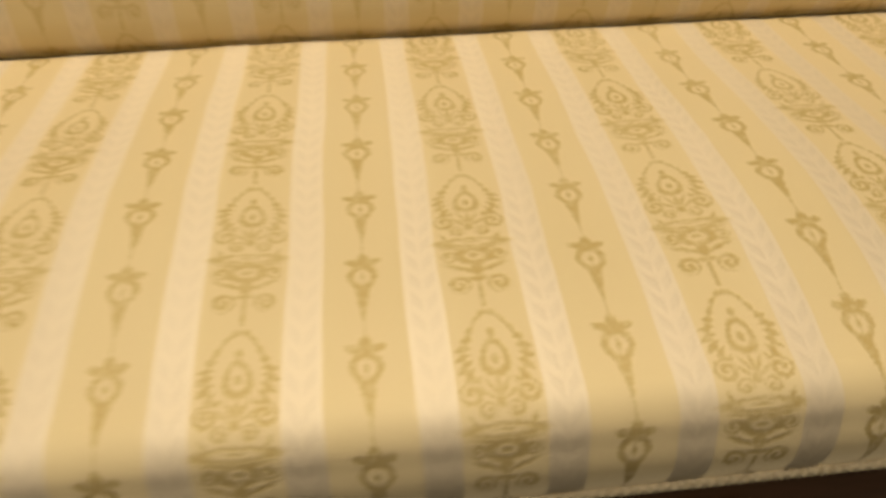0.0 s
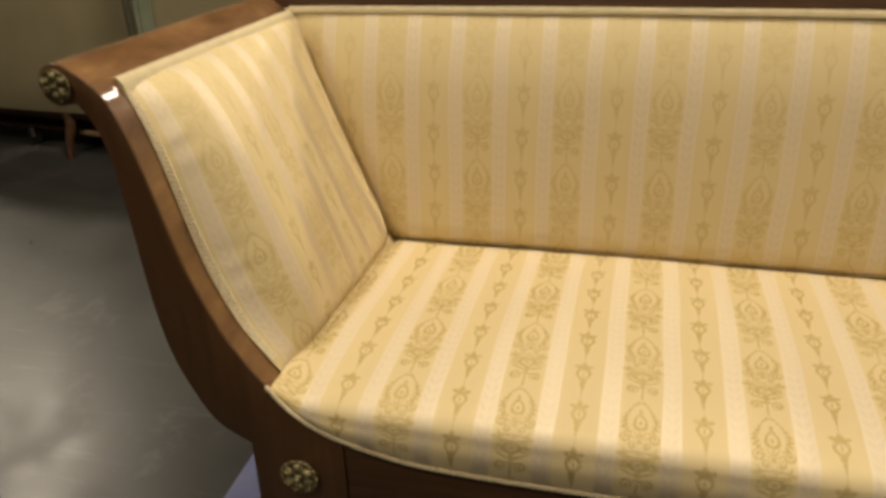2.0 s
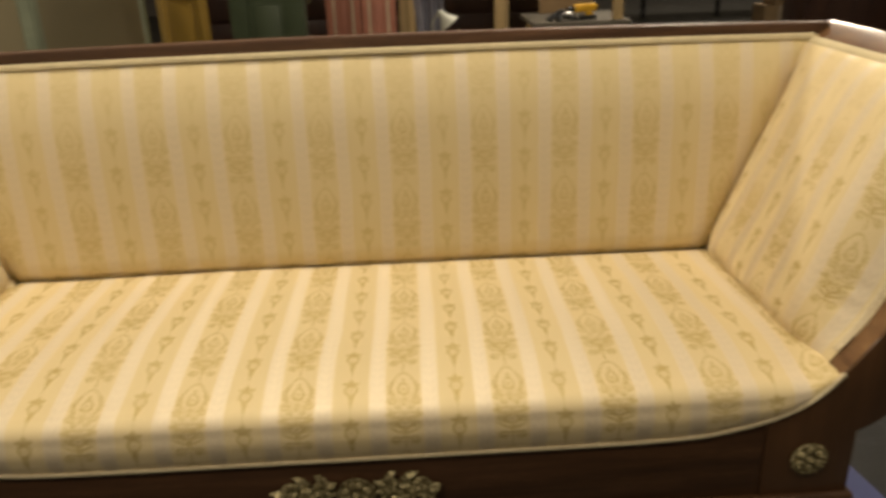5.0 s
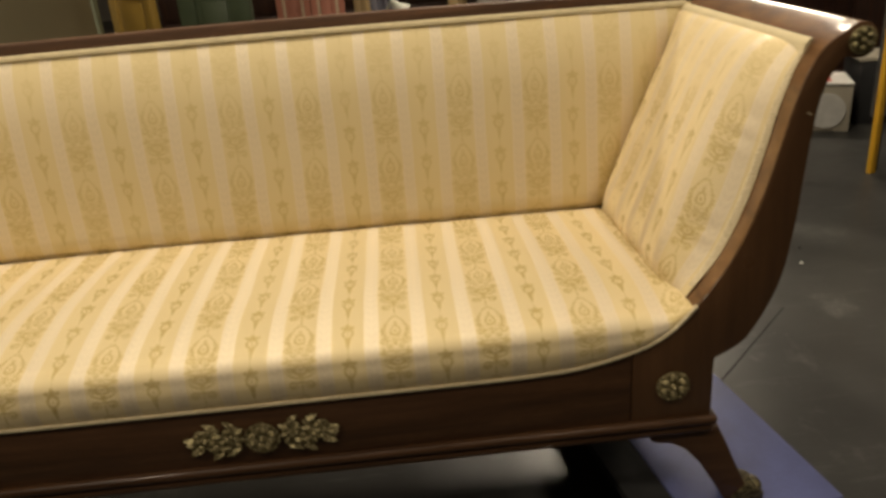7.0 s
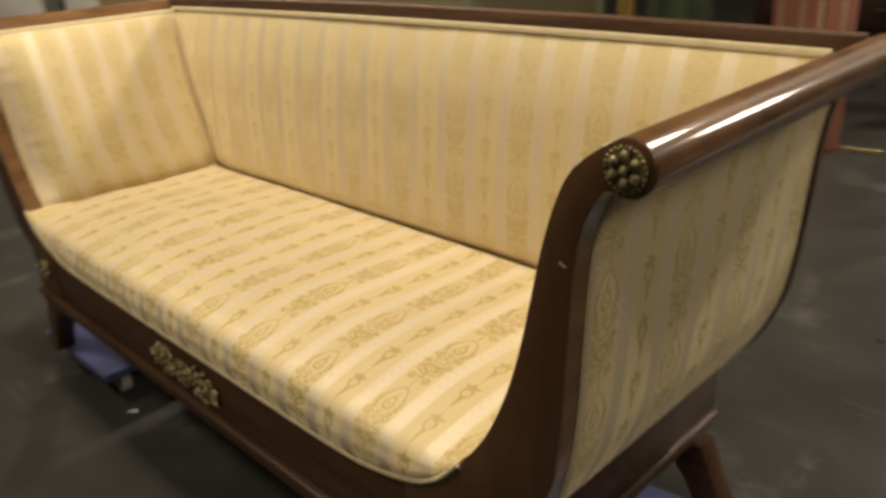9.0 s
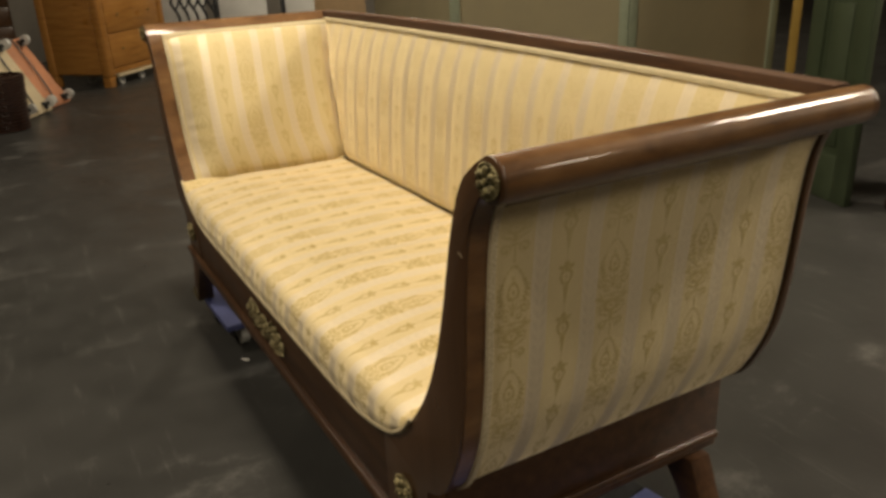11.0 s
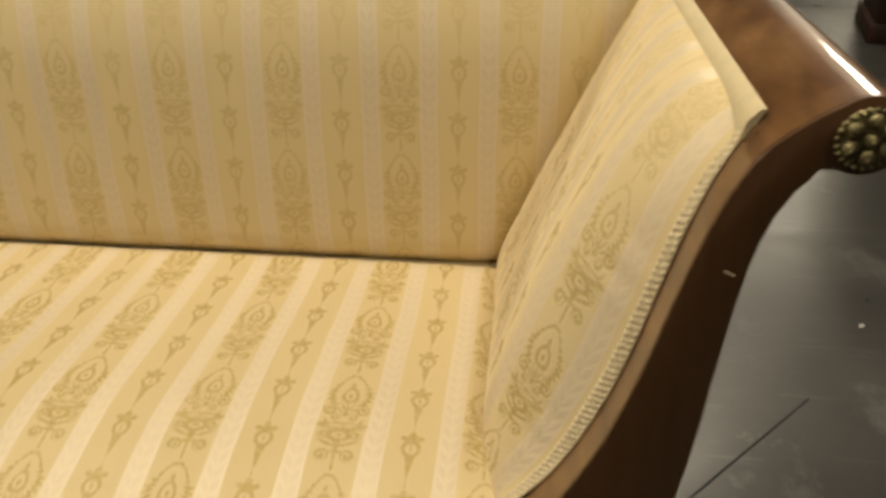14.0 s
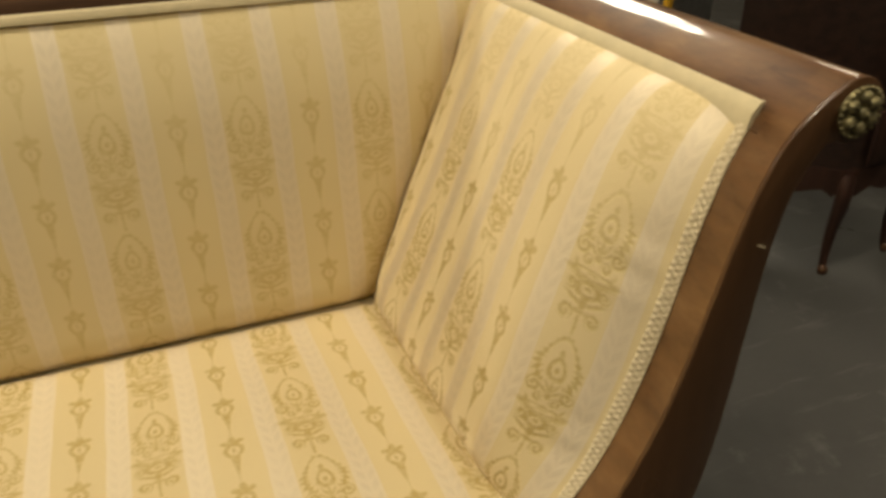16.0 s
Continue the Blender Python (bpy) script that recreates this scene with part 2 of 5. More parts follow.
def make_wood(name, dark, mid, light, scale=1.0, rough=0.28, coat=0.6, axis=(1.0, 14.0, 14.0)):
    m, t, p = fresh(name)
    co = t.nodes.new("ShaderNodeTexCoord").outputs["Object"]
    g = noise_tex(t, 3.2 * scale, 7.0, 0.62, co, axis)
    fine = noise_tex(t, 60.0 * scale, 3.0, 0.6, co, axis)
    blotch = noise_tex(t, 2.4 * scale, 3.0, 0.5, co)
    c = ramp(t, g, [(0.28, dark), (0.5, mid), (0.74, light)])
    c = mixc(t, ramp(t, fine, [(0.35, (0.0, 0.0, 0.0)), (0.62, (0.45, 0.45, 0.45))]), c, dark)
    c = mixc(t, ramp(t, blotch, [(0.4, (0.0, 0.0, 0.0)), (0.7, (0.55, 0.55, 0.55))]), c, mid)
    t.links.new(c, p.inputs["Base Color"])
    rr = ramp(t, blotch, [(0.3, (rough * 0.75,) * 3), (0.75, (min(1.0, rough * 1.5),) * 3)])
    t.links.new(rr, p.inputs["Roughness"])
    p.inputs["Coat Weight"].default_value = coat
    p.inputs["Coat Roughness"].default_value = 0.14
    p.inputs["Specular IOR Level"].default_value = 0.3
    bump(t, p, fine, 0.12, 0.0006)
    return m


def make_plain(name, base, rough=0.6, vary=0.25, scale=6.0, metal=0.0, bumps=0.15, coat=0.0):
    m, t, p = fresh(name)
    co = t.nodes.new("ShaderNodeTexCoord").outputs["Object"]
    a = noise_tex(t, scale, 5.0, 0.6, co)
    b = noise_tex(t, scale * 14, 3.0, 0.6, co)
    lo = tuple(c * (1 - vary) for c in base)
    hi = tuple(min(1.0, c * (1 + vary * 0.7)) for c in base)
    c = ramp(t, a, [(0.3, lo), (0.7, hi)])
    c = mixc(t, ramp(t, b, [(0.45, (0.0, 0.0, 0.0)), (0.7, (0.3, 0.3, 0.3))]), c, lo)
    t.links.new(c, p.inputs["Base Color"])
    t.links.new(ramp(t, a, [(0.3, (rough * 0.85,) * 3), (0.7, (min(1.0, rough * 1.15),) * 3)]), p.inputs["Roughness"])
    p.inputs["Metallic"].default_value = metal
    p.inputs["Coat Weight"].default_value = coat
    bump(t, p, b, bumps, 0.002)
    return m


def make_floor():
    m, t, p = fresh("polished_concrete")
    co = t.nodes.new("ShaderNodeTexCoord").outputs["Object"]
    a = noise_tex(t, 0.7, 6.0, 0.6, co)
    b = noise_tex(t, 5.0, 6.0, 0.65, co)
    d = noise_tex(t, 90.0, 3.0, 0.6, co)
    scr = noise_tex(t, 8.0, 5.0, 0.7, co, (0.35, 3.0, 1.0))
    c = ramp(t, a, [(0.3, (0.023, 0.0225, 0.0210)), (0.7, (0.040, 0.0390, 0.0363))])
    c = mixc(t, ramp(t, b, [(0.35, (0.0, 0.0, 0.0)), (0.68, (0.6, 0.6, 0.6))]), c, (0.047, 0.046, 0.0425))
    c = mixc(t, ramp(t, scr, [(0.58, (0.0, 0.0, 0.0)), (0.75, (0.5, 0.5, 0.5))]), c, (0.115, 0.112, 0.104))
    smear = noise_tex(t, 2.6, 7.0, 0.72, co, (1.0, 0.7, 1.0))
    c = mixc(t, ramp(t, smear, [(0.56, (0.0, 0.0, 0.0)), (0.70, (0.65, 0.65, 0.65))]), c, (0.135, 0.131, 0.121))
    c = mixc(t, ramp(t, d, [(0.4, (0.25, 0.25, 0.25)), (0.6, (0.0, 0.0, 0.0))]), c, (0.032, 0.031, 0.029))
    t.links.new(c, p.inputs["Base Color"])
    rg = ramp(t, b, [(0.3, (0.27, 0.27, 0.27)), (0.7, (0.42, 0.42, 0.42))])
    rg = mixc(t, ramp(t, smear, [(0.50, (0.0, 0.0, 0.0)), (0.72, (0.8, 0.8, 0.8))]), rg, (0.52, 0.52, 0.52))
    t.links.new(rg, p.inputs["Roughness"])
    p.inputs["Specular IOR Level"].default_value = 0.22
    h = mixc(t, 0.5, b, d)
    bump(t, p, h, 0.08, 0.004)
    return m


def make_gimp():
    m, t, p = fresh("braided_gimp")
    uvn = t.nodes.new("ShaderNodeTexCoord").outputs["Object"]
    a = noise_tex(t, 260.0, 3.0, 0.7, uvn)
    c = ramp(t, a, [(0.35, (0.46, 0.375, 0.225)), (0.65, (0.66, 0.565, 0.38))])
    t.links.new(c, p.inputs["Base Color"])
    p.inputs["Roughness"].default_value = 0.75
    bump(t, p, a, 0.4, 0.002)
    return m


def make_brass(name="aged_brass", dark=(0.12, 0.095, 0.040), light=(0.46, 0.39, 0.21)):
    m, t, p = fresh(name)
    co = t.nodes.new("ShaderNodeTexCoord").outputs["Object"]
    a = noise_tex(t, 120.0, 4.0, 0.65, co)
    # aged mottle, its steep light patches also painting glints on the brass
    c = ramp(t, a, [(0.42, dark), (0.60, light)])
    t.links.new(c, p.inputs["Base Color"])
    p.inputs["Metallic"].default_value = 0.6
    t.links.new(ramp(t, a, [(0.35, (0.62, 0.62, 0.62)), (0.7, (0.42, 0.42, 0.42))]), p.inputs["Roughness"])
    bump(t, p, a, 0.3, 0.001)
    return m


BROCADE = make_brocade()
MAHOGANY = make_wood("mahogany", (0.030, 0.0138, 0.0058), (0.071, 0.033, 0.0140), (0.122, 0.060, 0.027), rough=0.42, coat=0.16)
CREST = make_wood("mahogany_matt", (0.030, 0.0138, 0.0058), (0.071, 0.033, 0.0140), (0.122, 0.060, 0.027), rough=0.66, coat=0.0)
MAHOGANY_UP = make_wood("mahogany_upright", (0.062, 0.0295, 0.0122), (0.090, 0.0435, 0.0180), (0.117, 0.058, 0.025), coat=0.30, rough=0.34, axis=(14.0, 14.0, 1.0))


def make_veneer():
    """Clouded, polished veneer."""
    m, t, p = fresh("clouded_veneer")
    co = t.nodes.new("ShaderNodeTexCoord").outputs["Object"]
    cloud = noise_tex(t, 7.0, 5.0, 0.62, co, (2.2, 1.0, 2.2))
    g = noise_tex(t, 26.0, 5.0, 0.6, co, (5.0, 1.0, 5.0))
    c = ramp(t, cloud, [(0.36, (0.080, 0.038, 0.0145)), (0.52, (0.150, 0.078, 0.031)), (0.70, (0.240, 0.133, 0.054))])
    c = mixc(t, ramp(t, g, [(0.42, (0.0, 0.0, 0.0)), (0.66, (0.5, 0.5, 0.5))]), c, (0.145, 0.066, 0.023))
    t.links.new(c, p.inputs["Base Color"])
    t.links.new(ramp(t, cloud, [(0.3, (0.38, 0.38, 0.38)), (0.7, (0.50, 0.50, 0.50))]), p.inputs["Roughness"])
    p.inputs["Specular IOR Level"].default_value = 0.15
    p.inputs["Coat Weight"].default_value = 0.75
    p.inputs["Coat Roughness"].default_value = 0.075
    bump(t, p, g, 0.06, 0.0008)
    return m


VENEER = make_veneer()
GIMP = make_gimp()
BAND = make_plain("cream_band_cloth", (0.50, 0.42, 0.255), 0.85, 0.12, 40.0)
BRASS = make_brass()
DULLBRASS = make_brass("dull_brass", (0.075, 0.062, 0.026), (0.30, 0.255, 0.125))
DARKBRASS = make_brass("tarnished_brass", (0.040, 0.032, 0.015), (0.17, 0.14, 0.07))
CONCRETE = make_floor()
BLUE = make_plain("blue_paint", (0.085, 0.10, 0.25), 0.55, 0.25, 9.0)
RUBBER = make_plain("black_rubber", (0.005, 0.005, 0.005), 0.9, 0.3, 12.0)
STEEL = make_plain("galvanised_steel", (0.5, 0.5, 0.5), 0.35, 0.2, 20.0, metal=1.0)
GREYWHEEL = make_plain("grey_wheel_plastic", (0.42, 0.41, 0.38), 0.5, 0.15, 20.0)
DARKCLOTH = make_plain("black_dust_cloth", (0.009, 0.008, 0.007), 0.95, 0.2, 30.0)
LINEN = make_plain("beige_linen", (0.185, 0.155, 0.088), 0.9, 0.10, 5.0)
PALELINEN = make_plain("pale_beige_linen", (0.245, 0.208, 0.118), 0.9, 0.12, 5.0)
SAGE = make_plain("sage_green_paint", (0.18, 0.20, 0.135), 0.6, 0.22, 8.0)
YELLOW = make_plain("ochre_yellow_paint", (0.25, 0.155, 0.024), 0.6, 0.2, 6.0)
GREEN = make_plain("dark_green_paint", (0.034, 0.046, 0.023), 0.5, 0.25, 6.0)
SALMON = make_plain("salmon_paint", (0.32, 0.122, 0.078), 0.6, 0.18, 6.0)
CREAMTRIM = make_plain("cream_trim_paint", (0.45, 0.35, 0.24), 0.6, 0.2, 10.0)
PINE = make_wood("raw_pine", (0.34, 0.24, 0.11), (0.48, 0.35, 0.17), (0.58, 0.44, 0.24), rough=0.6, coat=0.0, axis=(12.0, 12.0, 1.0))
HONEY = make_wood("honey_wood", (0.18, 0.075, 0.015), (0.34, 0.155, 0.035), (0.45, 0.225, 0.06), rough=0.35, coat=0.4, axis=(1.0, 1.0, 9.0))
DARKWOOD = make_wood("aged_mahogany", (0.008, 0.004, 0.003), (0.018, 0.009, 0.006), (0.034, 0.016, 0.010), rough=0.4, coat=0.12)
WALNUT = make_wood("dark_walnut", (0.010, 0.0045, 0.003), (0.026, 0.010, 0.0055), (0.05, 0.020, 0.009), rough=0.46, coat=0.08, axis=(9.0, 9.0, 1.0))
PLASTER = make_plain("hall_wall_paint", (0.20, 0.18, 0.15), 0.9, 0.15, 1.2)
CEIL = make_plain("dark_ceiling_boards", (0.07, 0.065, 0.06), 0.9, 0.2, 2.0)
WHITE = make_plain("white_paint", (0.62, 0.61, 0.57), 0.6, 0.12, 5.0)
BENCHTOP = make_plain("worn_bench_board", (0.12, 0.105, 0.08), 0.8, 0.3, 9.0)
GREYBOX = make_plain("grey_cardboard", (0.30, 0.27, 0.21), 0.8, 0.12, 8.0)
TAN = make_plain("brown_cardboard", (0.34, 0.23, 0.12), 0.85, 0.15, 7.0)
RED = make_plain("red_print", (0.45, 0.05, 0.04), 0.5, 0.1, 9.0)
TOOLYELLOW = make_plain("yellow_tool_plastic", (0.75, 0.42, 0.03), 0.4, 0.1, 20.0)
BLACKPL = make_plain("black_plastic", (0.015, 0.015, 0.016), 0.45, 0.2, 20.0)
GREYCLOTH = make_plain("blue_grey_cloth", (0.27, 0.27, 0.32), 0.95, 0.2, 9.0)
LAMPGREEN = make_plain("pale_enamel", (0.42, 0.43, 0.36), 0.35, 0.15, 20.0)
ORANGEPLY = make_plain("orange_stained_plywood", (0.45, 0.19, 0.09), 0.7, 0.25, 8.0)
PLY = make_plain("pale_plywood", (0.50, 0.41, 0.26), 0.7, 0.2, 6.0)


# ---- building helpers ----


def link(name, bm, material, parent=None, label="", smooth=40):
    me = bpy.data.meshes.new(name)
    bmesh.ops.recalc_face_normals(bm, faces=bm.faces)
    bm.to_mesh(me)
    bm.free()
    if smooth:
        me.shade_smooth()
        me.set_sharp_from_angle(angle=radians(smooth))
    ob = new(name, me)
    for mm in (material if isinstance(material, (list, tuple)) else [material]):
        me.materials.append(mm)
    if parent is not None:
        ob.parent = parent
        ob.matrix_parent_inverse = Matrix.Identity(4)
    if label:
        ob["label"] = label
    return ob


def part(name, bm, material, parent, label="", smooth=40):
    return link(name, bm, material, parent, label, smooth)


def thing(name, label, category, group="", at=None, kind=""):
    e = new(name)
    e.empty_display_size = 0.1
    if at is not None:
        e.matrix_basis = at
    return tagged(e, label, category, group, kind)


def box(bm, lo, hi, bevel=0.0, m=None, seg=2):
    c = [(a + b) / 2 for a, b in zip(lo, hi)]
    s = [abs(b - a) for a, b in zip(lo, hi)]
    r = bmesh.ops.create_cube(bm, size=1.0, matrix=Matrix.Translation(c) @ Matrix.Diagonal((*s, 1)))
    vs = r["verts"]
    if bevel:
        es = list({e for v in vs for e in v.link_edges})
        r = bmesh.ops.bevel(bm, geom=es, offset=bevel, segments=seg, affect="EDGES", profile=0.5)
        vs = list({v for f in r["faces"] for v in f.verts} | {v for v in vs if v.is_valid})
    if m is not None:
        bmesh.ops.transform(bm, matrix=m, verts=[v for v in vs if v.is_valid])
    return bm


def boxes(*specs, bevel=0.004):
    bm = bmesh.new()
    for lo, hi in specs:
        box(bm, lo, hi, bevel)
    return bm


def cyl(bm, a, b, r1, r2=None, seg=20, caps=True):
    a, b = Vector(a), Vector(b)
    d = b - a
    m = Matrix.Translation((a + b) / 2) @ d.to_track_quat("Z", "Y").to_matrix().to_4x4()
    return bmesh.ops.create_cone(bm, cap_ends=caps, segments=seg, radius1=r1, radius2=r1 if r2 is None else r2, depth=d.length, matrix=m)["verts"]


def ball(bm, c, r, seg=12, scale=(1, 1, 1)):
    m = Matrix.Translation(c) @ Matrix.Diagonal((*scale, 1))
    return bmesh.ops.create_uvsphere(bm, u_segments=seg, v_segments=max(6, seg // 2 + 2), radius=r, matrix=m)["verts"]


def prism(bm, pts, y0, y1, bevel=0.0, axis="y"):
    """A flat outline in x and z, drawn out from y0 to y1."""
    f = [bm.verts.new((x, y0, z)) for x, z in pts]
    b = [bm.verts.new((x, y1, z)) for x, z in pts]
    n = len(pts)
    bm.faces.new(f)
    bm.faces.new(list(reversed(b)))
    for i in range(n):
        bm.faces.new((f[i], b[i], b[(i + 1) % n], f[(i + 1) % n]))
    bmesh.ops.recalc_face_normals(bm, faces=bm.faces)
    if bevel:
        es = [e for v in (f + b) for e in v.link_edges if abs(e.verts[0].co.y - e.verts[1].co.y) < 1e-6]
        bmesh.ops.bevel(bm, geom=list(set(es)), offset=bevel, segments=2, affect="EDGES", profile=0.5)
    return bm


def grid(bm, nu, nv, fn, uv=None):
    """A sheet of fn(i, j) -> place, with uv(i, j) in metres."""
    vs = [[bm.verts.new(fn(i / nu, j / nv)) for j in range(nv + 1)] for i in range(nu + 1)]
    lay = bm.loops.layers.uv.get("cloth") or bm.loops.layers.uv.new("cloth")
    for i in range(nu):
        for j in range(nv):
            f = bm.faces.new((vs[i][j], vs[i + 1][j], vs[i + 1][j + 1], vs[i][j + 1]))
            for lp, (a, b) in zip(f.loops, ((i, j), (i + 1, j), (i + 1, j + 1), (i, j + 1))):
                if uv:
                    lp[lay].uv = uv(a / nu, b / nv)
    return vs


def smooth_line(pts, n):
    """n + 1 places along a smooth line through the given ones (Catmull-Rom)."""
    P = [Vector(p) for p in pts]
    P = [P[0] * 2 - P[1]] + P + [P[-1] * 2 - P[-2]]
    k = len(P) - 3
    out = []
    for i in range(n + 1):
        s = i / n * k
        a = min(int(s), k - 1)
        u = s - a
        p0, p1, p2, p3 = P[a:a + 4]
        out.append(0.5 * ((2 * p1) + (p2 - p0) * u + (2 * p0 - 5 * p1 + 4 * p2 - p3) * u * u + (3 * p1 - p0 - 3 * p2 + p3) * u ** 3))
    # even spacing
    d = [0.0]
    for p, q in zip(out, out[1:]):
        d.append(d[-1] + (q - p).length)
    res, j = [], 0
    for i in range(n + 1):
        want = d[-1] * i / n
        while j < n - 1 and d[j + 1] < want:
            j += 1
        f = (want - d[j]) / max(1e-9, d[j + 1] - d[j])
        res.append(out[j].lerp(out[j + 1], min(1.0, f)))
    return res


def run(pts):
    d = [0.0]
    for p, q in zip(pts, pts[1:]):
        d.append(d[-1] + (Vector(q) - Vector(p)).length)
    return d


def tube(bm, pts, rad, seg=10, twist=None, caps=True):
    """A round bar along the places; rad may be a number or a function of run and turn."""
    n = len(pts)
    d = run(pts)
    rings = []
    up = Vector((0, 1, 0.01))
    for i, p in enumerate(pts):
        tdir = (Vector(pts[min(i + 1, n - 1)]) - Vector(pts[max(i - 1, 0)])).normalized()
        a = tdir.cross(up)
        if a.length < 1e-4:
            a = tdir.cross(Vector((1, 0, 0)))
        a.normalize()
        b = tdir.cross(a).normalized()
        ring = []
        for k in range(seg):
            th = 2 * math.pi * k / seg
            r = rad(d[i], th) if callable(rad) else rad
            ring.append(bm.verts.new(Vector(p) + (a * math.cos(th) + b * math.sin(th)) * r))
        rings.append(ring)
    for i in range(n - 1):
        for k in range(seg):
            bm.faces.new((rings[i][k], rings[i][(k + 1) % seg], rings[i + 1][(k + 1) % seg], rings[i + 1][k]))
    if caps:
        bm.faces.new(rings[0])
        bm.faces.new(list(reversed(rings[-1])))
    return bm


def lathe(bm, prof, c, seg=24):
    rings = [[bm.verts.new((c[0] + r * math.cos(2 * math.pi * k / seg), c[1] + r * math.sin(2 * math.pi * k / seg), c[2] + z)) for k in range(seg)] for r, z in prof]
    for a, b in zip(rings, rings[1:]):
        for k in range(seg):
            bm.faces.new((a[k], a[(k + 1) % seg], b[(k + 1) % seg], b[k]))
    bm.faces.new(list(reversed(rings[0])))
    bm.faces.new(rings[-1])
    return bm


# ---- the hall ----
HALL = (-9.5, 7.5, -6.0, 12.5, 5.2)


def make_hall():
    x0, x1, y0, y1, h = HALL
    bm = bmesh.new()
    box(bm, (x0 - 0.3, y0 - 0.3, -0.2), (x1 + 0.3, y1 + 0.3, 0.0))
    tagged(link("floor", bm, CONCRETE, smooth=0), "dark grey polished concrete floor with scuffs", "floor", kind="structure")
    for nm, lo, hi in (("wall_west", (x0 - 0.3, y0, 0), (x0, y1, h)), ("wall_east", (x1, y0, 0), (x1 + 0.3, y1, h)),
                       ("wall_south", (x0 - 0.3, y0 - 0.3, 0), (x1 + 0.3, y0, h)), ("wall_north", (x0 - 0.3, y1, 0), (x1 + 0.3, y1 + 0.3, h))):
        bm = bmesh.new()
        box(bm, lo, hi)
        tagged(link(nm, bm, PLASTER, smooth=0), "dim painted warehouse wall", "wall", kind="structure")
    bm = bmesh.new()
    box(bm, (x0 - 0.3, y0 - 0.3, h), (x1 + 0.3, y1 + 0.3, h + 0.2))
    tagged(link("ceiling", bm, CEIL, smooth=0), "dark boarded warehouse ceiling", "ceiling", kind="structure")


def make_lamps():
    for x, y, z, watts, size, aim, *beam in LAMPS:
        # the fixtures are unseen; several only carry added fill light
        fix = thing("unseen_lamp", "unseen round warm lamp hanging on a rod", "lamp", "hall lamps")
        bm = bmesh.new()
        lathe(bm, [(0.03, 0.34), (0.06, 0.30), (size * 0.35, 0.16), (size * 0.55, 0.05), (size * 0.56, 0.04), (size * 0.33, 0.14), (0.05, 0.27)], (x, y, z), 28)
        part("shade", bm, BLACKPL, fix)
        bm = bmesh.new()
        cyl(bm, (x, y, z + 0.33), (x, y, HALL[4]), 0.012, seg=10)
        part("rod", bm, BLACKPL, fix)
        d = bpy.data.lights.new("unseen_lamp_light", "AREA")
        d.shape, d.size, d.energy, d.color = "DISK", size, watts, WARM
        if beam:
            d.spread = radians(beam[0])
        ob = new("unseen_lamp_light", d)
        ob.matrix_basis = look((x, y, z), aim)
        ob.parent = fix


def make_joint():
    bm = bmesh.new()
    box(bm, (-0.26, -0.0022, 0.0), (0.26, 0.0022, 0.0012))
    ob = link("floor_joint", bm, RUBBER, smooth=0)
    ob.matrix_basis = pose(1.27, 0.735, 0, 0, 0, 46)
    tagged(ob, "dark narrow saw-cut joint in the concrete floor", "joint", kind="structure")


make_hall()
make_joint()
make_lamps()

# ---- the settee ----
YB = 0.615          # front of the rear frame
YF = 0.032          # rear of the front frame
YI = 0.045          # where the inner arm cloth begins behind the post
DECK = 0.095        # top of the trolleys on which the legs stand

# the sweep of the wood's upper and inner edge on the front, for the right half (x, z)
SWEEP = [(0.0, 0.443), (0.20, 0.4435), (0.40, 0.4438), (0.50, 0.4455), (0.589, 0.452), (0.686, 0.475), (0.745, 0.506), (0.787, 0.549),
         (0.841, 0.622), (0.878, 0.700), (0.902, 0.775), (0.919, 0.845), (0.932, 0.898), (0.948, 0.947), (0.966, 0.982), (0.992, 1.005)]
OUTER = [(0.831, 0.444), (0.868, 0.464), (0.897, 0.494), (0.937, 0.583), (0.954, 0.680), (0.962, 0.790), (0.967, 0.855), (0.974, 0.908), (0.986, 0.944), (1.004, 0.970)]
ROLL = (1.028, 0.995, 0.028)


SWEEP_LINE = smooth_line([(x, 0, z) for x, z in SWEEP], 90)


def sweep_z(x):
    x = abs(x)
    for p, q in zip(SWEEP_LINE, SWEEP_LINE[1:]):
        if x <= q.x:
            return p.z + (q.z - p.z) * (x - p.x) / max(1e-9, q.x - p.x)
    return SWEEP_LINE[-1].z


def roll_arc(a0, a1, n):
    cx, cz, r = ROLL
    return [(cx + r * math.cos(radians(a0 + (a1 - a0) * i / n)), cz + r * math.sin(radians(a0 + (a1 - a0) * i / n))) for i in range(n + 1)]


def post_outline():
    inner = [(p.x, p.z) for p in SWEEP_LINE if p.x > 0.68]
    outer = [(p.x, p.z) for p in smooth_line([(x, 0, z) for x, z in OUTER], 26)]
    pts = [(0.68, 0.322), (0.68, sweep_z(0.68))] + inner + roll_arc(112, -118, 18) + list(reversed(outer)) + [(0.831, 0.322)]
    return pts


def flip(bm):
    bmesh.ops.scale(bm, vec=(-1, 1, 1), verts=bm.verts)
    bmesh.ops.reverse_faces(bm, faces=bm.faces)
    return bm


def braid(r, step):
    """The radius of a twisted cord."""
    return lambda d, th: r * (1 + 0.22 * math.cos(3 * th + d / step))


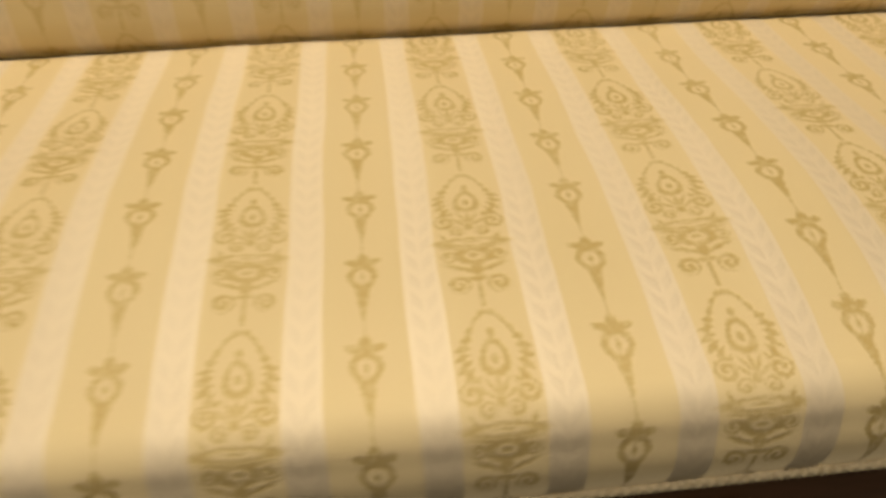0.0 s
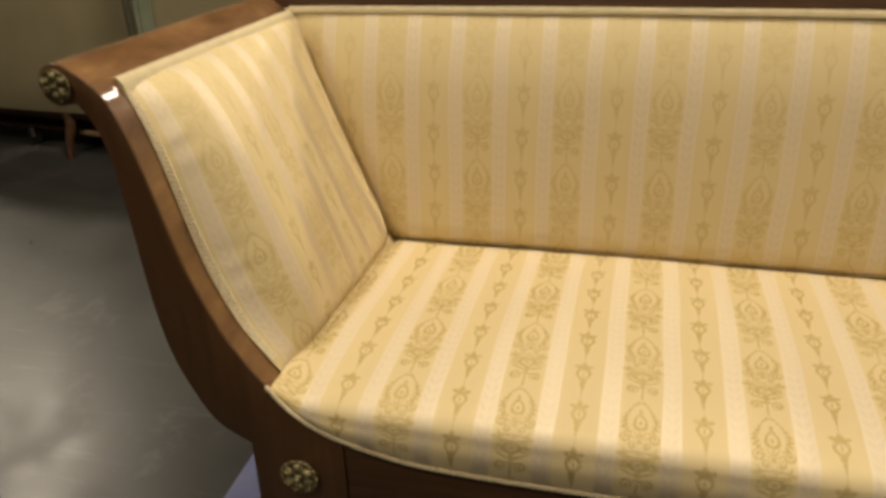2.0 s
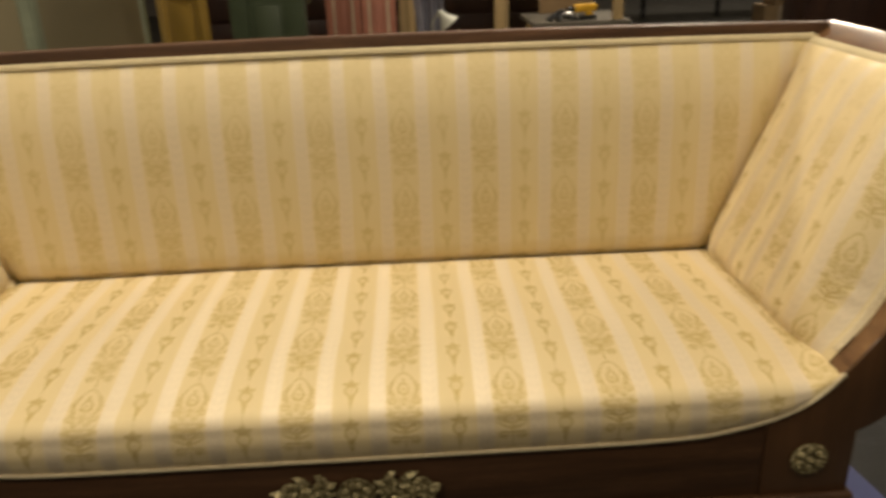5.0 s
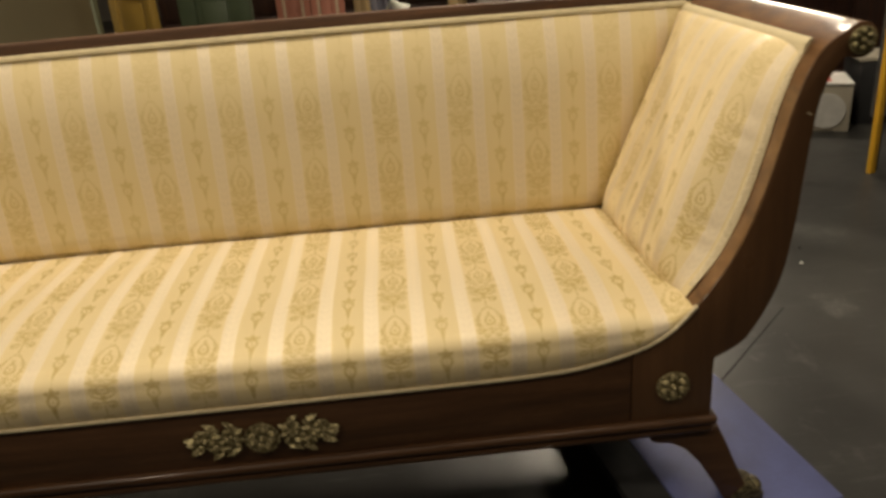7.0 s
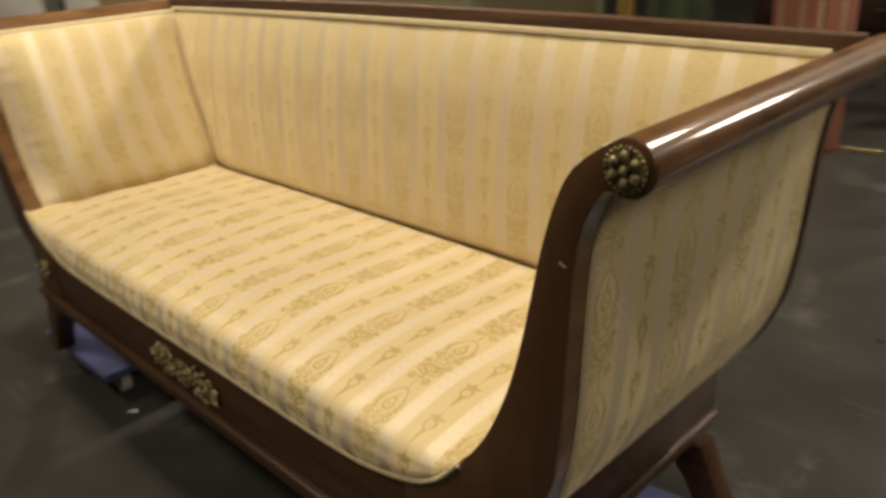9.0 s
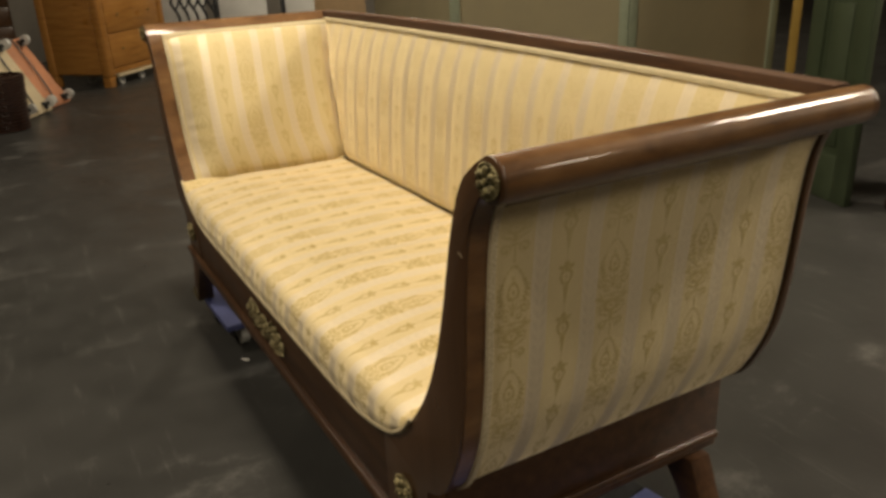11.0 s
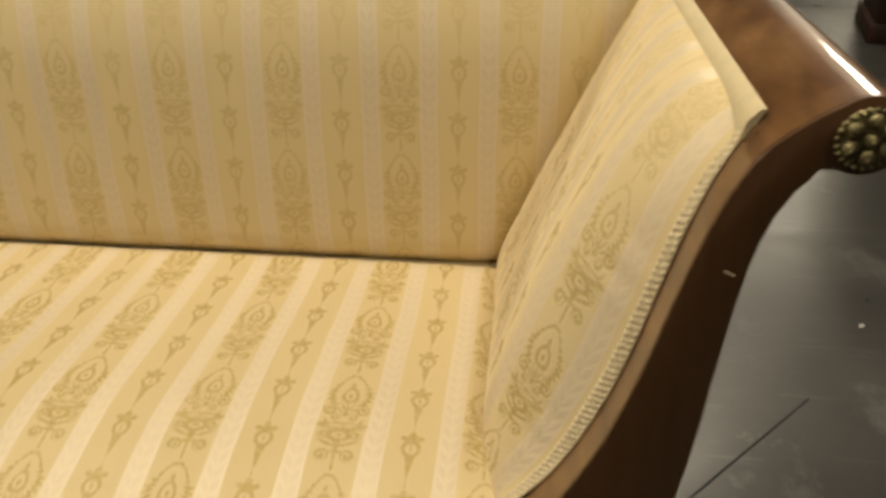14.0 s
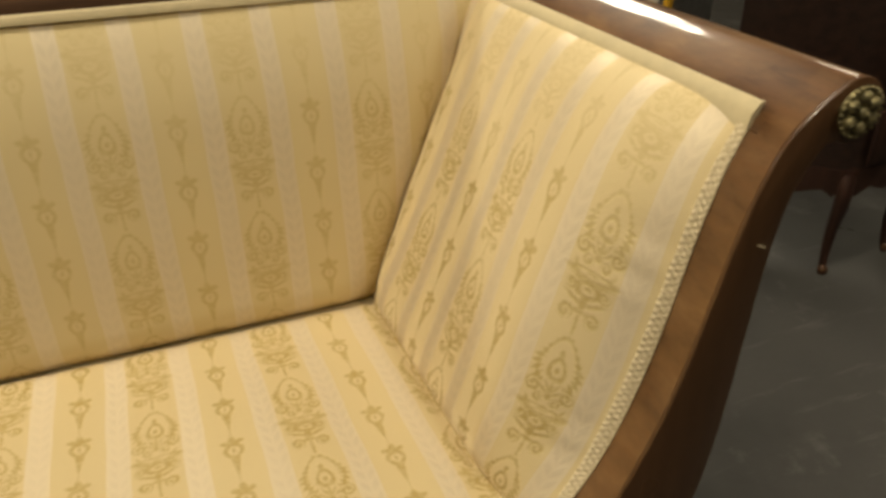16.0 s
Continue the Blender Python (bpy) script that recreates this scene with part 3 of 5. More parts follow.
def gimp_strip(bm, line, y0, width, side, lift):
    """A flat plaited braid laid on the line (x, z), over the given width in y."""
    n, k = len(line) - 1, 8
    d = run(line)
    rows = []
    for i, q in enumerate(line):
        tn = (line[min(i + 1, n)] - line[max(i - 1, 0)]).normalized()
        row = []
        for j in range(k + 1):
            f = j / k
            e = 0.0 if j in (0, k) else 0.0026 + 0.0013 * math.sin(d[i] / 0.0011 + (math.pi if abs(f - 0.5) < 0.2 else 0.0)) * math.sin(3 * math.pi * f) ** 2
            e += lift
            row.append(bm.verts.new((side * (q.x - tn.z * e), y0 + f * width, q.z + tn.x * e)))
        rows.append(row)
    for a, b in zip(rows, rows[1:]):
        for j in range(k):
            bm.faces.new((a[j], a[j + 1], b[j + 1], b[j]))


SEAT_W = 0.787


def tuck(d, r):
    """How far a stuffed edge falls away past the start of its rounding."""
    d = max(0.0, d)
    return r - math.sqrt(max(0.0, r * r - d * d)) if d < r * 0.94 else r * 0.66 + (d - r * 0.94) * 2.0


def seat_place(p, s):
    """The stuffed seat: p over its width, s from the lower front edge to the rear."""
    e = p * 2 - 1
    x = e * SEAT_W
    zb = sweep_z(x) + 0.001
    ends = max(0.0, (abs(x) - 0.760) / (SEAT_W - 0.760))
    top = 0.553 - 0.056 * ends ** 2.2 * min(1.0, max(0.0, (s - 0.36) / 0.12)) - 0.006 * ends
    top = max(top, zb + 0.004)
    dome = 0.010 * (1 - e ** 4)
    low = min(0.015 * (1.0 - 0.7 * min(1.0, ends)), max(0.0, top - zb - 0.02))
    top -= low
    hgt = top - zb
    full = min(1.0, hgt / 0.1)
    # outline of the section: front face, rounded nose, top
    if s < 0.22:
        f = s / 0.22
        y = 0.001 - (0.006 * f + 0.008 * math.sin(math.pi * f)) * full
        z = zb + (hgt - 0.03 * min(1.0, hgt / 0.06)) * f
    elif s < 0.36:
        f = (s - 0.22) / 0.14 * math.pi / 2
        r = 0.03 * min(1.0, hgt / 0.06)
        y = 0.001 - 0.006 * full + 0.037 * (1 - math.cos(f))
        z = top - r + r * math.sin(f)
    else:
        f = (s - 0.36) / 0.64
        y0 = 0.038 - 0.006 * full
        y = y0 + (0.585 - y0) * f
        z = top + low * (1.0 - max(0.0, 1.0 - (y - y0) / 0.17) ** 2) + dome * max(0.45 * min(1.0, f * 2), math.sin(math.pi * min(1.0, f ** 0.75))) - tuck(y - 0.525, 0.034) * (1.0 - min(1.0, ends * 1.3)) - 0.003 * f
        z += 0.0022 * (abs(math.sin(math.pi * (x + 0.02) / 0.083)) - 0.5) * max(0.0, (f - 0.86) / 0.14)
        z += 0.0105 * noise.noise(Vector((x * 5.2, y * 3.4, 1.7))) * math.sin(math.pi * f)
    # the sides close in towards the rear, and the end rolls under
    x *= 1.0 - 0.008 * max(0.0, y) / 0.53
    return Vector((x, y, z))


NU_SEAT, NV_SEAT = 96, 50
SEAT_V = [0.0]
for _j in range(NV_SEAT):
    SEAT_V.append(SEAT_V[-1] + (seat_place(0.5, (_j + 1) / NV_SEAT) - seat_place(0.5, _j / NV_SEAT)).length)
SEAT_ORIGIN = next(SEAT_V[j] for j in range(NV_SEAT + 1) if seat_place(0.5, j / NV_SEAT).z > 0.54 and seat_place(0.5, j / NV_SEAT).y > 0.203)


def make_seat(sofa):
    bm = bmesh.new()
    grid(bm, NU_SEAT, NV_SEAT, seat_place,
         lambda p, s: ((p * 2 - 1) * SEAT_W + PITCH / 2 - 0.002, SEAT_V[round(s * NV_SEAT)] - SEAT_ORIGIN))
    seat = part("seat_cushion", bm, BROCADE, sofa, "tightly stuffed seat in cream striped brocade", smooth=60)
    bm = bmesh.new()
    box(bm, (-0.79, 0.04, 0.44), (0.79, 0.60, 0.508), 0.004)
    box(bm, (-0.748, 0.30, 0.500), (0.748, 0.60, 0.5395), 0.004)
    for sd in (-1, 1):
        box(bm, (sd * 0.730, 0.50, 0.500), (sd * 0.790, 0.60, 0.5365), 0.004)
    part("seat_base", bm, BAND, sofa)
    return seat


ARM_IN = smooth_line([(0.770, 0, 0.515), (0.787, 0, 0.552), (0.841, 0, 0.622), (0.878, 0, 0.700), (0.902, 0, 0.775), (0.919, 0, 0.845), (0.932, 0, 0.898), (0.948, 0, 0.947), (0.964, 0, 0.981)], 40)


ARM_FULL = smooth_line([(0.812, 0, 0.515), (0.786, 0, 0.535), (0.772, 0, 0.562), (0.771, 0, 0.604), (0.786, 0, 0.670), (0.811, 0, 0.748), (0.842, 0, 0.825), (0.876, 0, 0.898), (0.910, 0, 0.951), (0.942, 0, 0.980), (0.963, 0, 0.986)], 40)


ARM_REAR = smooth_line([(0.808, 0, 0.515), (0.782, 0, 0.533), (0.767, 0, 0.560), (0.779, 0, 0.608), (0.806, 0, 0.668), (0.838, 0, 0.740), (0.871, 0, 0.812), (0.902, 0, 0.882), (0.930, 0, 0.940), (0.951, 0, 0.974), (0.964, 0, 0.986)], 40)


def arm_rear_x(z):
    for a, b in zip(ARM_REAR[8:], ARM_REAR[9:]):
        if z <= b.z:
            return a.x + (b.x - a.x) * (z - a.z) / max(1e-9, b.z - a.z)
    return ARM_REAR[-1].x


def back_y(z, s):
    return 0.543 + (z - 0.54) * 0.095 + 0.0215 * max(0.0, (s - 0.70) / 0.30) ** 2


def back_place(p, s):
    z = 0.515 + s * (0.999 - 0.515)
    half = 0.80 + 0.185 * max(0.0, (z - 0.54) / 0.45) ** 0.8
    x = (p * 2 - 1) * half
    e = p * 2 - 1
    y = back_y(z, s) - 0.014 * math.sin(math.pi * s) ** 0.7 * (1 - e ** 10)
    y += 0.0018 * noise.noise(Vector((x * 5, 3.1, z * 5))) + tuck(0.586 - z, 0.054) * (1.0 - max(0.0, abs(e) - 0.93) / 0.07)
    near = max(0.0, (abs(x) - arm_rear_x(max(z, 0.56)) + 0.030) / 0.030)
    y += 0.0095 * min(near, 1.6) ** 2 * min(1.0, (1 - s) * 5)
    return Vector((x, y, z))


def paint_sheen(bm, amount):
    """How far silk shine is painted into this cloth's colours, from 0 to 1."""
    lay = bm.verts.layers.float.new("wear_and_sheen")
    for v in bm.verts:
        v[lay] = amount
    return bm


def make_back(sofa):
    bm = bmesh.new()
    grid(bm, 80, 30, back_place, lambda p, s: (back_place(p, s).x - 0.013 + PITCH / 2, 0.515 + s * 0.482 - 0.694))
    part("back_cushion", paint_sheen(bm, 0.30), BROCADE, sofa, "upright stuffed back in cream striped brocade", smooth=60)
    # the reverse of the back
    bm = bmesh.new()
    grid(bm, 12, 8, lambda p, s: Vector(((p * 2 - 1) * (0.83 + 0.15 * s), 0.632, 0.43 + s * 0.58)), lambda p, s: ((p * 2 - 1) * (0.83 + 0.15 * s), s * 0.58))
    part("back_lining", bm, BROCADE, sofa)


def arm_in_place(p, s, side):
    """From the trimmed front edge (p = 0), which follows the wood, the stuffing swells to its full face and flattens to the rear."""
    k = s * 40
    i = min(int(k), 39)
    c = ARM_IN[i].lerp(ARM_IN[i + 1], k - i)
    g = ARM_FULL[i].lerp(ARM_FULL[i + 1], k - i)
    h = ARM_REAR[i].lerp(ARM_REAR[i + 1], k - i)
    b = min(1.0, max(0.0, (p - 0.15) / 0.8))
    g = g.lerp(h, b * b * (3 - 2 * b))
    w = 1 - (1 - min(1.0, max(0.0, (p - 0.004) / 0.205))) ** 1.6
    y = YI - 0.002 + p * (0.612 - YI)
    if side > 0:
        g = g - Vector(((0.002 + 0.009 * max(b * b, 1 - s * 5)) * math.sin(math.pi * min(1.0, 0.25 + 0.75 * s)) ** 0.8, 0, 0))
    q = c.lerp(g, w)
    lump = 0.0016 * noise.noise(Vector((y * 7, s * 5, side * 3.0))) * w - 0.0075 * min(1.6, max(0.0, (y - back_y(q.z, 0.5) + 0.042) / 0.030)) ** 2 * min(1.0, (1 - s) * 5)
    # small puckers where the cloth is nailed along the front
    lump += 0.0012 * math.sin(s * 46 + 2.5 * math.sin(s * 17 + side)) * math.exp(-((p - 0.065) / 0.035) ** 2) * min(1.0, p / 0.03)
    return Vector((side * (q.x - lump), y, q.z + 0.3 * lump))


def inner_gimp(bm, side):
    """A plaited braid that follows the front edge of the inner arm."""
    n, k, wide = 320, 10, 0.021
    up = run([arm_in_place(0.0, 0.125 + 0.875 * i / n, side) for i in range(n + 1)])
    rows = []
    for i in range(n + 1):
        q = 0.125 + 0.875 * i / n
        row = []
        for j in range(k + 1):
            f = j / k
            c = arm_in_place(wide * f, q, side)
            du = arm_in_place(wide * f + 0.004, q, side) - c
            dv = arm_in_place(wide * f, min(1.0, q + 0.01), side) - arm_in_place(wide * f, q - 0.01, side)
            nrm = du.cross(dv).normalized()
            if nrm.x * side > 0:
                nrm = -nrm
            e = 0.0004 if j in (0, k) else 0.0020 + 0.0011 * math.sin(up[i] / 0.00115 + (math.pi if abs(f - 0.5) < 0.2 else 0.0)) * math.sin(3 * math.pi * f) ** 2
            row.append(bm.verts.new(c + nrm * e))
        rows.append(row)
    for a, b in zip(rows, rows[1:]):
        for j in range(k):
            bm.faces.new((a[j], a[j + 1], b[j + 1], b[j]))


ARM_OUT = smooth_line([(x, 0, z) for x, z in OUTER[0:]], 36)
ARM_OUT_D = run(ARM_OUT)


def arm_cloth_run(side, nu, nv):
    """The run of the cloth from the trimmed edge, for each row of the inner arm."""
    rows = []
    for j in range(nv + 1):
        line = [arm_in_place(i / nu, j / nv, side) for i in range(nu + 1)]
        rows.append(run(line))
    return rows


def make_arm(sofa, side):
    bm = bmesh.new()
    nu, nv = 40, 80
    across = arm_cloth_run(side, nu, nv)
    up = run([arm_in_place(0.4, j / nv, side) for j in range(nv + 1)])
    grid(bm, nu, nv, lambda p, s: arm_in_place(p, s, side),
         lambda p, s: (across[round(s * nv)][round(p * nu)] - 0.078, up[round(s * nv)] - 0.231))
    part("inner_arm_cushion", paint_sheen(bm, 0.0 if side > 0 else 0.35), BROCADE, sofa, "stuffed inner arm in striped brocade", smooth=60)
    bm = bmesh.new()

    def out(p, s):
        c = ARM_OUT[round(s * 36)]
        return Vector((side * (c.x - 0.004), YF - 0.004 + p * (0.628 - YF), c.z + 0.001))
    grid(bm, 8, 36, out, lambda p, s: (YF + p * (0.628 - YF) - 0.080, ARM_OUT_D[round(s * 36)] - 0.10))
    part("outer_arm_panel", paint_sheen(bm, 0.15), BROCADE, sofa, "flat outer arm covered in striped brocade", smooth=60)
    # wooden post on the front, with its scroll
    bm = bmesh.new()
    prism(bm, post_outline(), 0.004, YF, 0.0)
    if side < 0:
        flip(bm)
    post = part("front_post", bm, VENEER, sofa, "scrolled polished arm post", smooth=35)
    # thin mahogany facing; its darker tone partly paints the front's shade
    bm = bmesh.new()
    prism(bm, post_outline(), 0.0, 0.004, 0.0012)
    if side < 0:
        flip(bm)
    part("facing", bm, MAHOGANY_UP, post, "mahogany facing, its darker tone partly painted shade", smooth=35)
    bm = bmesh.new()
    edge = [q for q in SWEEP_LINE if 0.72 < q.x < 0.964]
    outer = []
    for a, b in zip(edge, edge[1:] + [edge[-1] * 2 - edge[-2]]):
        tn = (b - a).normalized()
        outer.append((a.x + 0.016 * tn.z, a.z - 0.016 * tn.x))
    prism(bm, [(q.x + 0.0006, q.z - 0.0006) for q in edge] + list(reversed(outer)), YF - 0.001, YI, 0.0)
    if side < 0:
        flip(bm)
    part("post_rebate", bm, VENEER, sofa, smooth=35)
    bm = bmesh.new()
    prism(bm, post_outline(), YB + 0.014, YB + 0.030, 0.002)
    if side < 0:
        flip(bm)
    part("rear_post", bm, MAHOGANY_UP, sofa, smooth=35)
    # rolled top rail
    bm = bmesh.new()
    prof = [(0.9625, 0.974), (0.9665, 0.983), (0.978, 0.994), (0.992, 1.0045), (1.006, 1.0135)] + roll_arc(112, -118, 18) + [(1.000, 0.966), (0.986, 0.944)]
    prism(bm, prof, YF, YB + 0.016, 0.0)
    if side < 0:
        flip(bm)
    part("rolled_arm_rail", bm, VENEER, sofa, "polished flame-veneered arm roll", smooth=40)
    # plain band along the top of the inner arm
    bm = bmesh.new()
    prism(bm, [(0.9580, 0.972), (0.9620, 0.9870), (0.9705, 0.9965), (0.9745, 0.9965), (0.9700, 0.9880), (0.9640, 0.9720)], YI - 0.0015, 0.606, 0.0)
    if side < 0:
        flip(bm)
    part("top_band", bm, BAND, sofa, "flat cream cloth welt", smooth=50)
    # braided trimming along the front edges
    bm = bmesh.new()
    inner_gimp(bm, side)
    part("inner_gimp", bm, GIMP, sofa, "cream braided gimp trimming", smooth=60)
    line = list(reversed(smooth_line([tuple(q) for q in ARM_OUT], 280)))
    bm = bmesh.new()
    gimp_strip(bm, line, YF + 0.0005, 0.0125, side, 0.0)
    part("outer_gimp", bm, GIMP, sofa, "cream braided gimp trimming", smooth=60)
    line = [Vector((side * 0.833, YF + 0.01 + 0.58 * i / 220, 0.450)) for i in range(221)]
    bm = bmesh.new()
    tube(bm, line, braid(0.0032, 0.0011), 7)
    part("lower_gimp", bm, GIMP, sofa)
    # side rail
    bm = bmesh.new()
    box(bm, (side * 0.795, YF, 0.318), (side * 0.8325, YB + 0.0315, 0.446), 0.003)
    part("side_rail", bm, MAHOGANY, sofa, smooth=35)


def bloom(bm, c, r, petals=6, rim=True, up=Vector((0, -1, 0)), depth=1.0):
    """A cast flower: petals round a button, with a beaded rim, facing up."""
    q = Vector((0, 0, 1)).rotation_difference(up).to_matrix().to_4x4()
    m = Matrix.Translation(c) @ q
    bmesh.ops.create_cone(bm, cap_ends=True, segments=28, radius1=r * 0.92, radius2=r * 0.84, depth=r * 0.16 * depth, matrix=m @ Matrix.Translation((0, 0, r * 0.08 * depth)))
    for k in range(petals):
        a = 2 * math.pi * (k + 0.5) / petals
        mm = m @ Matrix.Rotation(a, 4, "Z") @ Matrix.Translation((r * 0.56, 0, r * 0.17 * depth)) @ Matrix.Diagonal((1.08, 0.98, 0.72 * depth, 1))
        bmesh.ops.create_uvsphere(bm, u_segments=14, v_segments=8, radius=r * 0.262, matrix=mm)
        mm = m @ Matrix.Rotation(a, 4, "Z") @ Matrix.Translation((r * 0.66, 0, r * 0.36 * depth)) @ Matrix.Diagonal((1.6, 0.5, 0.5, 1))
        bmesh.ops.create_uvsphere(bm, u_segments=8, v_segments=6, radius=r * 0.09, matrix=mm)
    bmesh.ops.create_uvsphere(bm, u_segments=12, v_segments=8, radius=r * 0.23, matrix=m @ Matrix.Translation((0, 0, r * 0.22 * depth)) @ Matrix.Diagonal((1, 1, 0.8, 1)))
    bmesh.ops.create_uvsphere(bm, u_segments=8, v_segments=6, radius=r * 0.08, matrix=m @ Matrix.Translation((0, 0, r * 0.41 * depth)))
    if rim:
        for k in range(petals * 4):
            a = 2 * math.pi * k / (petals * 4)
            mm = m @ Matrix.Rotation(a, 4, "Z") @ Matrix.Translation((r * 0.93, 0, r * 0.14 * depth))
            bmesh.ops.create_uvsphere(bm, u_segments=6, v_segments=5, radius=r * 0.095, matrix=mm)
    return bm


def leaf(bm, c, ang, ln, wd, lift=0.006):
    """A cast leaf lying on the front, pointing along ang."""
    ca, sa = math.cos(ang), math.sin(ang)
    n = 7
    rows = []
    for i in range(n + 1):
        f = i / n
        w = wd * math.sin(math.pi * min(1.0, f * 0.92 + 0.06)) ** 0.8 * (1 + 0.25 * math.sin(f * 19))
        row = []
        for sgn, hh in ((-1, 0.001), (0, lift * (0.5 + math.sin(math.pi * f))), (1, 0.001)):
            dx, dz = f * ln, sgn * w
            row.append(bm.verts.new((c[0] + dx * ca - dz * sa, c[1] - hh, c[2] + dx * sa + dz * ca)))
        rows.append(row)
    for a, b in zip(rows, rows[1:]):
        for k in range(2):
            bm.faces.new((a[k], a[k + 1], b[k + 1], b[k]))


def make_mounts(sofa):
    for side in (-1, 1):
        bm = bmesh.new()
        bloom(bm, Vector((side * 0.755, -0.001, 0.396)), 0.031, 6)
        part("rail_rosette", bm, BRASS, sofa, "round brass flower mount")
        bm = bmesh.new()
        bloom(bm, Vector((side * ROLL[0], -0.001, ROLL[1])), 0.0222, 6, depth=1.15)
        part("scroll_rosette", bm, DULLBRASS, sofa, "round beaded brass rosette on the scroll")
    # garland: a leafy cast with flowers on it
    z0 = 0.378
    bm = bmesh.new()
    for side in (-1, 1):
        for dx, dz, a, ln in ((0.040, -0.018, -0.5, 0.035), (0.045, 0.02, 0.75, 0.030), (0.075, 0.022, 0.5, 0.032), (0.070, -0.022, -0.6, 0.030), (0.105, -0.014, -0.35, 0.030), (0.116, 0.004, 0.12, 0.026)):
            leaf(bm, (side * dx, -0.001, z0 + dz), a if side > 0 else math.pi - a, ln, 0.0070)
        for k in range(14):
            a = 0.4 + k * 1.9
            leaf(bm, (side * (0.036 + 0.0065 * k), -0.003, z0 + 0.012 * math.sin(k * 1.7)), a if side > 0 else math.pi - a, 0.018, 0.0052, 0.005)
        for k in range(6):
            ball(bm, (side * (0.037 + 0.016 * k), -0.004, z0 + 0.016 * math.sin(k * 2.3)), 0.0045, 8)
    g = part("garland_mount", bm, BRASS, sofa, "cast brass flower garland mount")
    g["kind"] = "stuff"
    for x, z, rad, n, rim in ((0.0, 0.0, 0.032, 8, True), (0.054, 0.009, 0.021, 6, False), (0.083, -0.009, 0.021, 6, False), (0.108, 0.009, 0.018, 6, False), (0.060, -0.018, 0.013, 5, False), (0.088, 0.020, 0.013, 5, False), (0.122, -0.008, 0.012, 5, False)):
        for side in ((1, -1) if x else (1,)):
            bm = bmesh.new()
            bloom(bm, Vector((side * x, -0.001, z0 + z)), rad, n, rim)
            part("flower", bm, BRASS, g, "cast brass flower")


LEG = [(0.716, 0.286), (0.722, 0.268), (0.735, 0.262), (0.758, 0.259), (0.790, 0.240), (0.820, 0.204), (0.848, 0.156), (0.870, 0.114), (0.880, DECK + 0.004), (0.886, DECK),
       (0.938, DECK), (0.948, DECK + 0.006), (0.948, 0.116), (0.934, 0.126), (0.916, 0.140), (0.897, 0.180), (0.880, 0.222), (0.866, 0.256), (0.852, 0.286)]


def make_legs(sofa):
    for side in (-1, 1):
        for y0 in (0.004, 0.560):
            bm = bmesh.new()
            prism(bm, LEG, y0, y0 + 0.052, 0.005)
            if side < 0:
                flip(bm)
            leg = part("leg", bm, MAHOGANY, sofa, "out-curved sabre leg", smooth=40)
            bm = bmesh.new()
            prism(bm, [(0.882, DECK - 0.0), (0.942, DECK), (0.953, DECK + 0.008), (0.953, 0.117), (0.938, 0.130), (0.914, 0.141), (0.900, 0.128), (0.886, 0.112)], y0 - 0.003, y0 + 0.055, 0.004)
            ball(bm, (0.945, y0 + 0.026, 0.118), 0.014, 10, (1, 1.5, 1))
            if side < 0:
                flip(bm)
            part("toe_cap", bm, DARKBRASS, leg, "worn brass toe cap")


